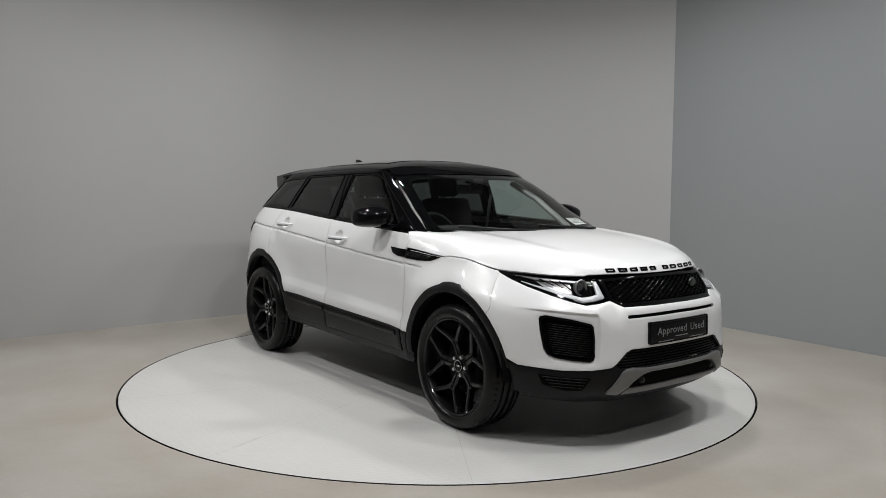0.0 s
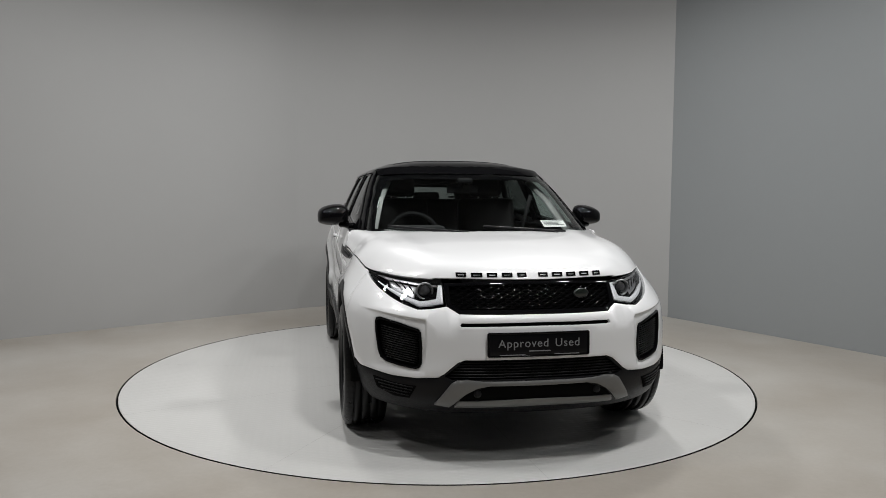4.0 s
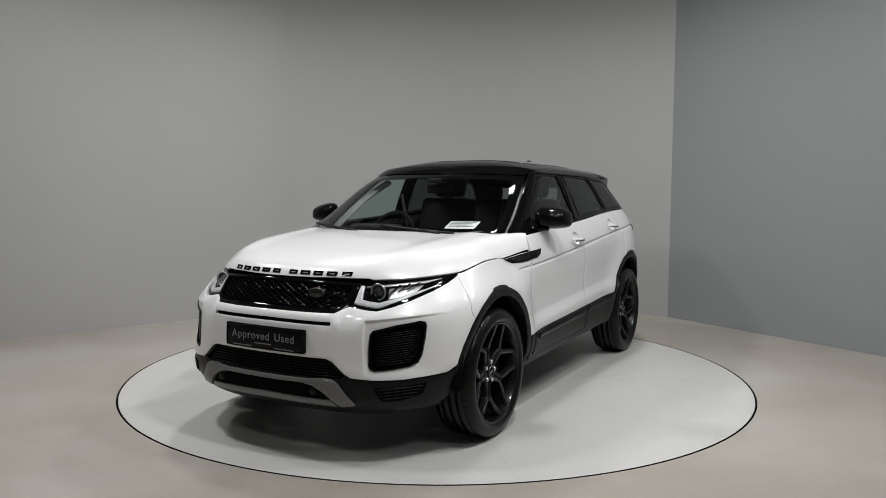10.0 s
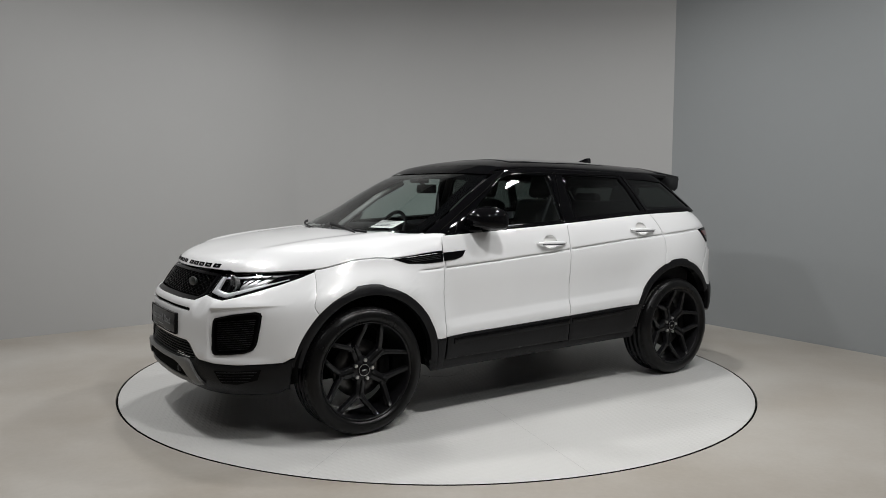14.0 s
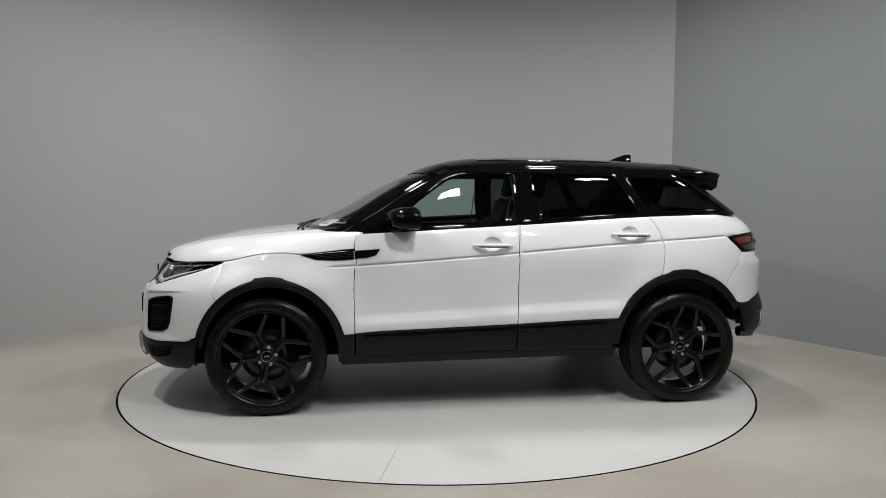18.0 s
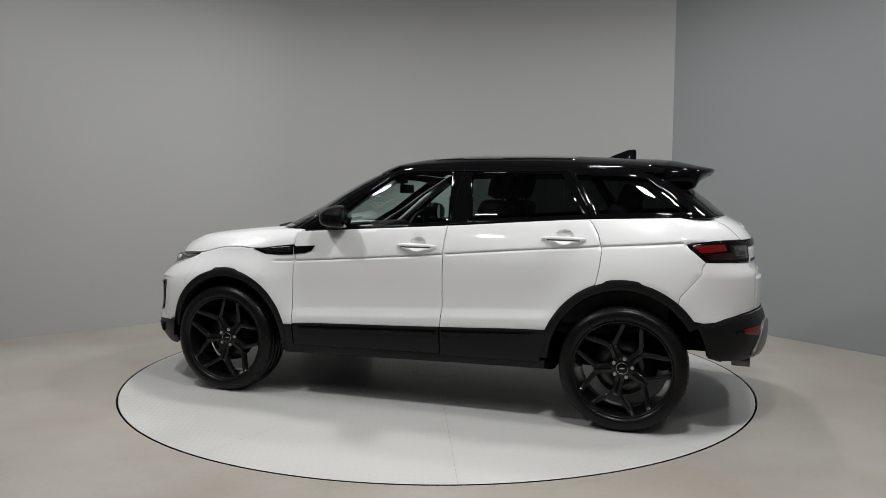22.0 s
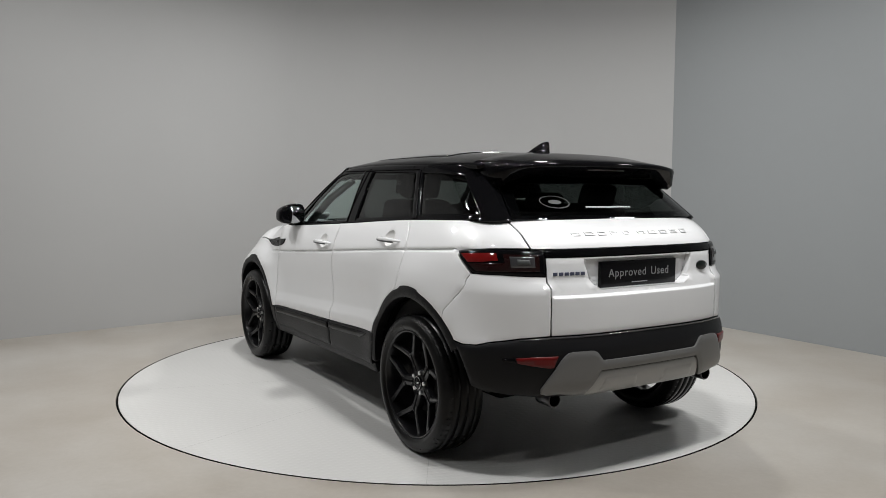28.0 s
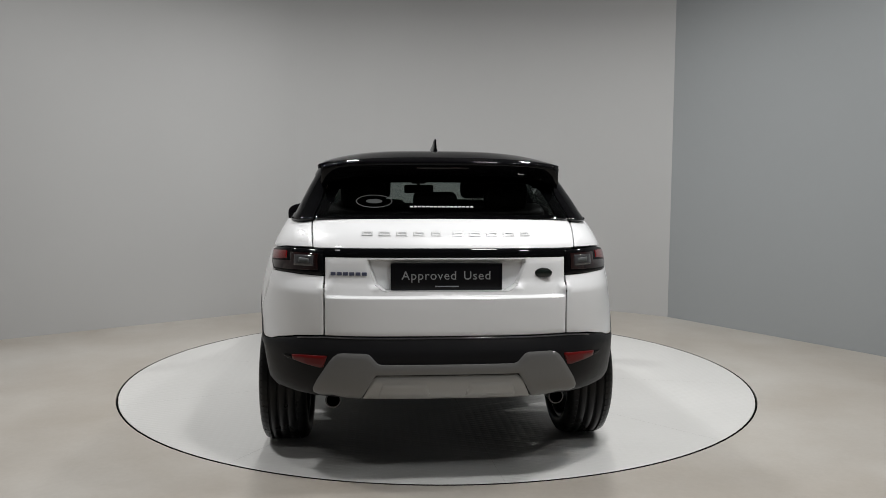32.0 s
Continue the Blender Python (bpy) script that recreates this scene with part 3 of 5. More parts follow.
def build_side(mirror):
    B = BODY
    # front wing
    wing = (B.path(("s", 0.8245, 0.500), ("s", 0.8245, 0.60), ("s", 0.8265, 0.80), ("s", 0.8250, 0.90), ("s", 0.8225, 0.99), ("s", 0.8215, 1.012))
            + B.path(*[("s", x, float(HEDGE(x)) - 0.004) for x in np.arange(0.86, 1.62, 0.03)])
            + B.path(("s", 1.6208, 0.936)) + B.path(("s", 1.6366, 0.86)) + arc(WB, 0.0, 46.6, 164, 26))
    wing_ob = part("front_wing", panel(wing, B, extra=line_pts(0.835, 1.03, 0.011), mirror=mirror), WHITE, car)
    # bonnet-side air vent
    vent = B.path(("s", 1.150, 0.988), ("s", 1.054, 0.994), ("s", 0.8262, 1.0155), ("s", 0.8262, 0.9615), ("s", 0.933, 0.954), ("s", 1.055, 0.957))
    part("air_vent", panel(vent, B, step=0.02, off=0.005, depth=0.01, mirror=mirror), GLOSS, wing_ob, "gloss black vent")
    for k in range(3):
        z0 = 0.984 - 0.009 * k
        pts = [B(*B.at("s", x, z0 + (1.054 - x) * 0.085)) for x in np.linspace(1.07 - 0.02 * k, 0.842, 12)]
        pts = [(p[0], (p[1] + 0.007) * (-1 if mirror else 1), p[2]) for p in pts]
        part("vent_rib", tube(pts, 0.0025, 5), CLAD, wing_ob)
    # front door
    dtop = [("s", x, belt(x) - 0.004) for x in np.arange(0.79, -0.22, -0.05)]
    door = (B.path(("s", 0.820, 0.505), ("s", 0.820, 0.60), ("s", 0.822, 0.80), ("s", 0.8205, 0.90), ("s", 0.8185, 0.99), ("s", 0.8185, 1.05), ("s", 0.815, 1.113))
            + B.path(*dtop) + B.path(("s", -0.225, belt(-0.22)), ("s", -0.211, 1.024), ("s", -0.209, 0.671), ("s", -0.200, sill_top(-0.2) + 0.003)))
    door += B.path(*[("s", x, sill_top(x) + 0.003) for x in np.arange(-0.1, 0.8, 0.1)])
    fd = part("front_door", panel(door, B, extra=line_pts(-0.2, 0.82, 0.014), holes=[cup_loop(*HANDLES[0])], mirror=mirror), WHITE, car)
    dv = B.path(("s", 0.8200, 1.016), ("s", 0.664, 1.026), ("s", 0.689, 0.989), ("s", 0.741, 0.973), ("s", 0.8200, 0.965))
    part("air_vent", panel(dv, B, step=0.02, off=0.005, depth=0.01, mirror=mirror), GLOSS, fd, "gloss black vent end")
    # rear door
    rtop = [("s", x, belt(x) - 0.004) for x in np.arange(-0.24, -1.08, -0.05)]
    rdoor = (B.path(("s", -0.2045, sill_top(-0.2) + 0.003), ("s", -0.2135, 0.671), ("s", -0.2155, 1.024), ("s", -0.2295, belt(-0.23) - 0.003)) + B.path(*rtop)
             + B.path(("s", -1.091, belt(-1.09) - 0.004), ("s", -1.128, 1.175), ("s", -1.150, 1.134), ("s", -1.168, 1.07), ("s", -1.172, 1.028), ("s", -1.164, 0.95),
                      ("s", -1.147, 0.862)))
    rdoor += arc(-WB, 0.003, 70.5, 24, 14)
    rdoor += B.path(("s", -0.852, sill_top(-0.85) + 0.003)) + B.path(*[("s", x, sill_top(x) + 0.003) for x in (-0.8, -0.6, -0.4, -0.3)])
    rd = part("rear_door", panel(rdoor, B, extra=line_pts(-1.17, -0.2), holes=[cup_loop(*HANDLES[1])], mirror=mirror), WHITE, car)
    # rear quarter
    q = (B.path(("s", -1.1505, 0.864), ("s", -1.1675, 0.95), ("s", -1.1755, 1.028), ("s", -1.1715, 1.07), ("s", -1.1535, 1.136), ("s", -1.1315, 1.177), ("s", -1.0945, belt(-1.1) - 0.004))
         + B.path(*[("s", x, belt(x) - 0.004) for x in np.arange(-1.15, -1.70, -0.06)])
         + B.path(("r", 0.74, 1.247), ("r", 0.647, 1.246), ("r", 0.640, 1.18), ("r", 0.632, 1.119), ("r", 0.72, 1.118), ("s", -1.80, 1.116), ("s", -1.63, 1.098), ("s", -1.652, 1.07),
                  ("s", -1.705, 1.025), ("s", -1.739, 0.994), ("s", -1.715, 0.924), ("s", -1.665, 0.865), ("s", -1.608, 0.800)) + arc(-WB, 0.0, 129, 71.3, 18))
    part("rear_quarter_panel", panel(q, B, extra=line_pts(-1.72, -1.18), mirror=mirror), WHITE, car)
    # sill and lower door cladding
    for name, x0, x1 in (("door_cladding", 0.815, -0.196), ("door_cladding", -0.204, -0.885)):
        par = fd if x0 > 0 else rd
        e = 0.06 if x0 < 0 else 0.0
        pl = B.path(*[("s", x, sill_top(x)) for x in np.linspace(x0, x1, 8)]) + B.path(("s", x1 + e, 0.375), ("s", x0, 0.365))
        part(name, panel(pl, B, off=0.010, depth=0.02, step=0.025, lip=0.004, rim=0.01, mirror=mirror), CLAD, par, "matt black lower cladding")
        a, b = (0.77, -0.190) if x0 > 0 else (-0.215, -0.80)
        rb = B.path(*[("s", x, sill_top(x) - 0.012) for x in np.linspace(a, b, 8)]) + B.path(("s", b + (0.10 if x0 < 0 else 0), sill_top(b) - 0.052), ("s", a, sill_top(a) - 0.046))
        part("rub_strip", panel(rb, B, off=0.020, depth=0.012, step=0.02, lip=0.004, rim=0.008, mirror=mirror), GLOSS, par, "gloss black rub strip")
    sl = B.path(("s", 0.93, 0.37), ("s", -0.86, 0.38), ("s", -0.85, 0.325), ("s", 0.90, 0.295))
    part("sill", panel(sl, B, off=0.004, depth=0.06, step=0.025, lip=0.006, rim=0.015, mirror=mirror), CLAD, car, "matt black sill")
    leg = B.path(("s", 0.8245, 0.497), ("s", 0.8245, 0.31), ("s", 0.885, 0.31)) + arc(WB, -0.003, 186, 164.5, 8)
    part("wing_cladding", panel(leg, B, off=0.006, depth=0.02, step=0.02, lip=0.003, rim=0.006, mirror=mirror), CLAD, wing_ob, "matt black lower cladding")
    # arch trims
    for xw, a0, a1 in ((WB, 8, 186), (-WB, 4, 149)):
        tops = []
        for i in range(61):
            a = a0 + (a1 - a0) * i / 60
            bumpy = 0.013 * min(1, max(0, (14 - abs(a - 90)) / 3))
            x, z = arch_at(xw, 0.002 + bumpy, a)
            tops.append(B.at("s", x, max(z, 0.30)))
        ins = arc(xw, -0.050, a1, a0, 40)
        part("arch_trim", panel(tops + ins, B, off=0.003, depth=0.05, step=0.02, lip=0.005, rim=0.012, mirror=mirror), CLAD, car, "matt black wheel arch trim")
        sg = -1 if mirror else 1
        liner = lathe([(0.440, (0.905 if xw > 0 else 0.868) * sg), (0.452, (0.89 if xw > 0 else 0.855) * sg), (0.452, 0.52 * sg), (0.05, 0.50 * sg)], 40, "y", radians(-3), radians(184 if xw > 0 else 160), (xw + (0 if xw > 0 else 0.02), 0, WZ + 0.012))
        part("wheel_arch_liner", liner, DARK, car)
    # added dark shell behind the panels, closes the gaps and makes them look black
    sh = (B.path(("s", 1.74, 0.50), ("s", 1.70, 0.88), ("s", 1.2, 0.97), ("s", 0.6, 1.06), ("s", -0.6, 1.12), ("s", -1.5, 1.19), ("r", 0.62, 1.18), ("r", 0.60, 0.50), ("s", -1.80, 0.50))
          + arc(-WB, -0.03, 164, 4, 24) + B.path(("s", -0.8, 0.40), ("s", 0.8, 0.40)) + arc(WB, -0.03, 176, 16, 24))
    part("gap_backing", panel(sh, B, step=0.06, off=-0.04, depth=0, mirror=mirror), DARK, car)
    return wing_ob, fd, rd


sides = [build_side(False), build_side(True)]


def both(poly):
    """Adds the mirrored half to an outline that starts and ends on the middle line of the nose."""
    return list(poly) + [(-s, z) for s, z in reversed(poly)]


def both_tail(poly):
    return list(poly) + [(2 * BODY.total - s, z) for s, z in reversed(poly)]


# bonnet: outline in plan
def cowl_x(y):
    return 1.185 - 0.375 * (abs(y) / 0.79) ** 2.4


def build_hood():
    he = [(p[0] - (0.004 if p[1] < 0.5 else 0), p[1] - 0.003) for p in HE]
    back = [(cowl_x(y), y) for y in np.linspace(0.825, 0.0, 16)]
    half = he + [(0.821, 0.862)] + back
    poly = [(x, y) for x, y in half] + [(x, -y) for x, y in reversed(half)][1:-1]
    return part("bonnet", panel(poly, hood, step=0.03, depth=0.012), WHITE, car)


bonnet = build_hood()


def build_front():
    B = BODY
    top = B.path(("f", 0.0, 0.769), ("f", 0.2, 0.769), ("f", 0.392, 0.771), ("f", 0.415, 0.785), ("f", 0.447, 0.803), ("f", 0.52, 0.790), ("f", 0.585, 0.784), ("f", 0.65, 0.805), ("f", 0.705, 0.832),
                 ("s", 1.80, 0.872), ("s", 1.70, 0.905), ("s", 1.622, 0.935), ("s", 1.638, 0.86))
    arch = arc(WB, 0.0, 46.3, 15, 12)
    low = B.path(("s", 1.797, 0.482), ("f", 0.86, 0.462), ("f", 0.72, 0.446), ("f", 0.60, 0.446), ("f", 0.50, 0.456), ("f", 0.47, 0.475), ("f", 0.405, 0.532), ("f", 0.37, 0.545), ("f", 0.0, 0.545))
    fog = B.path(("f", 0.582, 0.676), ("f", 0.592, 0.690), ("f", 0.68, 0.716), ("f", 0.770, 0.735), ("f", 0.788, 0.728), ("f", 0.794, 0.712), ("f", 0.792, 0.65), ("f", 0.782, 0.56), ("f", 0.770, 0.527), ("f", 0.745, 0.510), ("f", 0.68, 0.498), ("f", 0.606, 0.490), ("f", 0.588, 0.498), ("f", 0.578, 0.518),
                 ("f", 0.576, 0.60))
    slot = both(B.path(("f", 0.0, 0.731), ("f", 0.386, 0.729), ("f", 0.392, 0.718), ("f", 0.386, 0.711), ("f", 0.0, 0.713)))
    def stepped(s, z):
        p = B(s, z).copy()
        a = np.abs(p[..., 1])
        ss = lambda q: np.clip(q, 0, 1) ** 2 * (3 - 2 * np.clip(q, 0, 1))
        dip = ss((a - 0.548 - 0.10 * np.clip(0.60 - z, 0, 1)) / 0.014) * ss((0.752 + 0.10 * (a - 0.65) - z) / 0.012) * ss((0.865 - a) / 0.10) * ss((z - 0.452) / 0.03)
        p[..., 0] -= 0.011 * dip
        p[..., 1] -= 0.005 * dip * np.sign(p[..., 1])
        return p
    ridge = [B.at("f", sg * y, z) for sg in (1, -1) for y in (0.546, 0.550, 0.555, 0.560, 0.565) for z in np.arange(0.47, 0.76, 0.015)]
    ridge += [B.at("f", sg * y, 0.752 + 0.10 * (y - 0.65) + dz) for sg in (1, -1) for dz in (-0.015, -0.010, -0.006, -0.002, 0.002) for y in np.arange(0.55, 0.86, 0.012)]
    bumper = part("front_bumper", panel(both(top + arch + low), stepped, extra=ridge, step=0.028, depth=0.02, rim=0.005, lip=0.0018,
                                        holes=[fog, [(-s, z) for s, z in fog], slot]), WHITE, car)
    part("bumper_slot", panel(slot, B, step=0.02, off=-0.018, depth=0), DARK, bumper)
    for mirror in (False, True):
        sg = -1 if mirror else 1
        pod = part("fog_lamp_intake", panel(fog, B, step=0.02, off=-0.03, depth=0, mirror=mirror), DARK, car, "gloss black side intake")
        frame_in = [(s * 0.92 + 0.08 * np.mean([q[0] for q in fog]), z * 0.92 + 0.08 * np.mean([q[1] for q in fog])) for s, z in fog]
        part("intake_frame", panel(fog, B, step=0.015, off=-0.006, depth=0.024, holes=[frame_in], rim=0.003, mirror=mirror), GLOSS, pod)
        for k in range(14):
            z = 0.676 - 0.0118 * k
            e = 0.004 * max(0, k - 10)
            pts = [B(*B.at("f", y, z + (y - 0.68) * 0.14)) for y in np.linspace(0.600 + e, 0.770 - e * 0.8 - 0.001 * k, 8)]
            pts = [((p[0] - 0.020), (p[1] - 0.012) * sg, p[2]) for p in pts]
            part("intake_slat", tube(pts, 0.003, 4, flat=(0.006, 0.0022)), CLAD, pod)
    # lower black valance
    low2 = B.path(("f", 0.0, 0.555), ("f", 0.39, 0.555), ("f", 0.49, 0.470), ("f", 0.51, 0.452), ("f", 0.60, 0.443), ("f", 0.72, 0.442), ("f", 0.86, 0.458), ("s", 1.793, 0.474)) + arc(WB, -0.004, 13, -8, 8)
    low2 += B.path(("s", 1.80, 0.305), ("f", 0.80, 0.275), ("f", 0.60, 0.25), ("f", 0.40, 0.235), ("f", 0.0, 0.23))
    mouth = both(B.path(("f", 0.0, 0.54), ("f", 0.375, 0.54), ("f", 0.47, 0.462), ("f", 0.44, 0.445), ("f", 0.0, 0.448)))
    val = part("lower_valance", panel(both(low2), B, step=0.03, depth=0.02, off=-0.003, lip=0.004, rim=0.01, holes=[mouth]), CLAD, car, "matt black lower front valance")
    part("lower_grille_back", panel(mouth, B, step=0.03, off=-0.05, depth=0), DARK, val)
    for k in range(6):
        z = 0.528 - 0.0145 * k
        w = 0.385 + 0.014 * k
        pts = [B(*B.at("f", y, z)) for y in np.linspace(-w, w, 24)]
        part("lower_grille_slat", tube([(p[0] - 0.02, p[1], p[2]) for p in pts], 0.004, 4), CLAD, val)
    for mirror in (False, True):
        sg = -1 if mirror else 1
        # flat dark panel on the valance, no hole: the duct's shade as colour
        duct = B.path(("f", 0.60, 0.405), ("f", 0.70, 0.408), ("f", 0.80, 0.424), ("f", 0.78, 0.365), ("f", 0.70, 0.335), ("f", 0.63, 0.335))
        part("duct_shade_panel", panel(duct, B, step=0.02, off=0.001, depth=0.004, mirror=mirror), DARK, val)
        for k in range(4):
            z = 0.395 - 0.016 * k
            pts = [B(*B.at("f", y, z + (y - 0.6) * 0.08)) for y in np.linspace(0.615 + 0.006 * k, 0.785 - 0.012 * k, 8)]
            part("duct_slat", tube([(p[0] + 0.002, (p[1] + 0.002) * sg, p[2]) for p in pts], 0.003, 4), CLAD, val)
    # silver skid bar, a frame with an opening
    outer = B.path(("f", 0.0, 0.438), ("f", 0.28, 0.439), ("f", 0.36, 0.446), ("f", 0.410, 0.444), ("f", 0.435, 0.430), ("f", 0.512, 0.318), ("f", 0.44, 0.305), ("f", 0.400, 0.348), ("f", 0.365, 0.378), ("f", 0.31, 0.408),
                   ("f", 0.25, 0.419), ("f", 0.0, 0.417))
    part("skid_bar", panel(both(outer), B, step=0.02, off=0.016, depth=0.03, lip=0.005, rim=0.012), SILVER, val, "grey painted skid trim")
    # dark panel in place of a cut opening, its shade put into the colour
    gapin = B.path(("f", 0.0, 0.412), ("f", 0.25, 0.414), ("f", 0.36, 0.376), ("f", 0.40, 0.335), ("f", 0.0, 0.335))
    part("skid_opening_shade", panel(both(gapin), B, step=0.03, off=0.0, depth=0.002), DARK, val)
    lowbar = B.path(("f", 0.0, 0.345), ("f", 0.40, 0.338), ("f", 0.415, 0.302), ("f", 0.0, 0.306))
    part("skid_lip", panel(both(lowbar), B, step=0.02, off=0.012, depth=0.03, lip=0.005, rim=0.01), SILVER, val, "grey painted skid lip")
    for y in (-0.31, 0.31):
        p = B(*B.at("f", y, 0.378))
        part("tow_cover", lathe([(0.0005, 0.012), (0.018, 0.010), (0.02, 0.0)], 16, "x", centre=(p[0], p[1], p[2])), CLAD, val)
    # grille
    gl = both(B.path(("f", 0.0, 0.926), ("f", 0.2, 0.925), ("f", 0.449, 0.914), ("f", 0.447, 0.806), ("f", 0.415, 0.788), ("f", 0.390, 0.773), ("f", 0.0, 0.772)))
    grille = part("grille", panel(gl, B, step=0.03, off=-0.03, depth=0), DARK, car, "black mesh grille")
    ih = both(B.path(("f", 0.0, 0.912), ("f", 0.2, 0.911), ("f", 0.425, 0.902), ("f", 0.424, 0.815), ("f", 0.40, 0.800), ("f", 0.38, 0.789), ("f", 0.0, 0.789)))
    part("grille_frame", panel(gl, B, step=0.015, off=-0.002, depth=0.03, holes=[ih], rim=0.004), GLOSS, grille, "gloss black grille surround")
    rows = 9
    for r in range(rows + 1):
        zc = 0.796 + (0.905 - 0.796) * r / rows
        pts = []
        for i in range(121):
            y = -0.415 + 0.83 * i / 120
            ph = (i / 120 * 17 + (r % 2) * 0.5) * 2 * math.pi
            z = zc + 0.0045 * max(-0.8, min(0.8, 1.3 * math.sin(ph)))
            p = B(*B.at("f", y, z))
            pts.append((p[0] - 0.014, p[1], p[2]))
        part("grille_bar", tube(pts, 0.003, 4, flat=(0.006, 0.0023)), GLOSS, grille)
    p = B(*B.at("f", 0.255, 0.862))
    m = pose(p[0] + 0.004, p[1], p[2], 0, 0, 12)
    v, f = lathe([(0.0005, 0.010), (0.030, 0.009), (0.034, 0.006), (0.036, 0.0)], 28, "x")
    part("badge", ([m @ Vector((a, b * 1.25, c * 0.72)) for a, b, c in v], f), GREEN, grille, "dark oval badge")
    part("badge_ring", tube([m @ Vector((0.008, 0.040 * math.cos(t), 0.0225 * math.sin(t))) for t in np.linspace(0, 2 * math.pi, 29)[:-1]], 0.0014, 5, True), BADGE, grille)
    # plate with its text
    pl = both(B.path(("f", 0.0, 0.683), ("f", 0.256, 0.683), ("f", 0.262, 0.677), ("f", 0.262, 0.567), ("f", 0.256, 0.561), ("f", 0.0, 0.561)))
    pf = part("plate_holder", panel(pl, B, step=0.03, off=0.014, depth=0.02, lip=0.003, rim=0.006), PLATE, car, "black plate holder")
    hole = both(B.path(("f", 0.0, 0.674), ("f", 0.252, 0.674), ("f", 0.252, 0.570), ("f", 0.0, 0.570)))
    part("plate_frame", panel(pl, B, step=0.03, off=0.018, depth=0.006, lip=0.002, rim=0.002, holes=[hole]), GLOSS, pf)
    return bumper, val, grille, pf


front_bumper, valance, grille_ob, plate_front = build_front()


def text_mesh(body, size, m, material, parent, name="lettering", depth=0.0006):
    cu = bpy.data.curves.new("text", "FONT")
    cu.body, cu.size, cu.extrude = body, size, depth
    cu.align_x, cu.align_y = "CENTER", "CENTER"
    cu.space_character = 1.12
    tmp = bpy.data.objects.new("text", cu)
    scene.collection.objects.link(tmp)
    dg = bpy.context.evaluated_depsgraph_get()
    me = bpy.data.meshes.new_from_object(tmp.evaluated_get(dg))
    bpy.data.objects.remove(tmp)
    me.transform(m)
    me.materials.clear()
    me.materials.append(material)
    ob = new(name, me)
    ob.parent = parent
    return ob


def bar_on(m, x, y, w, h, material, parent, name="printed_bar", d=0.0008):
    return part(name, box_bm(x, y, 0, w, h, d, m=m), material, parent, smooth=False)


# front plate's writing: local x runs along the plate, z outwards
for k, (m0, par) in enumerate(((pose(2.243, 0.0, 0.629, 90, 0, 90), plate_front),)):
    text_mesh("Approved", 0.058, m0 @ pose(-0.083, 0, 0), LETTER, par)
    text_mesh("Used", 0.058, m0 @ pose(0.143, 0, 0), LETTER, par)
    bar_on(m0, 0.0, -0.038, 0.11, 0.005, LETTER, par)
    bar_on(m0, -0.14, -0.056, 0.13, 0.004, LETTER, par)
    bar_on(m0, 0.14, -0.056, 0.13, 0.004, LETTER, par)

# bonnet wordmark: ten plain black bars on the steep nose of the bonnet
def nose_x(y, z):
    xe = float(np.interp(abs(y), HE[:, 1], HE[:, 0])) - 0.006
    xs = np.linspace(xe - 0.16, xe, 160)
    zs = np.minimum.accumulate(hood(xs, np.full_like(xs, y))[:, 2])
    return float(np.interp(-z, -zs, xs))


def wordmark_bar(y, w, z0, z1):
    n, k = 6, 4
    vs, fs = [], []
    for lift in (0.004, -0.002):
        for i in range(n + 1):
            for j in range(k + 1):
                z = z0 + (z1 - z0) * i / n
                yy = y + w * (j / k - 0.5)
                vs.append((nose_x(yy, z) + lift * 0.8, yy, z + lift * 0.6))
    m = (n + 1) * (k + 1)
    ring = [j for j in range(k + 1)] + [i * (k + 1) + k for i in range(1, n + 1)] + [n * (k + 1) + j for j in range(k - 1, -1, -1)] + [i * (k + 1) for i in range(n - 1, 0, -1)]
    for i in range(n):
        for j in range(k):
            a = i * (k + 1) + j
            fs.append((a, a + 1, a + k + 2, a + k + 1))
    for a, b in zip(ring, ring[1:] + ring[:1]):
        fs.append((a, a + m, b + m, b))
    return vs, fs


for i, w in enumerate((0.050, 0.056, 0.052, 0.054, 0.048)):
    for y0 in (-0.385 + 0.0775 * i, 0.038 + 0.0775 * i):
        for zc in (0.9480, 0.9615):
            part("wordmark_bar", wordmark_bar(y0 + 0.027, w, zc - 0.0032, zc + 0.0032), GLOSS, bonnet, "plain black wordmark bar", smooth=False)
        for yc in (y0 + 0.027 - w / 2 + 0.0045, y0 + 0.027 + w / 2 - 0.0045):
            part("wordmark_bar", wordmark_bar(yc, 0.009, 0.9512, 0.9583), GLOSS, bonnet, "plain black wordmark bar", smooth=False)


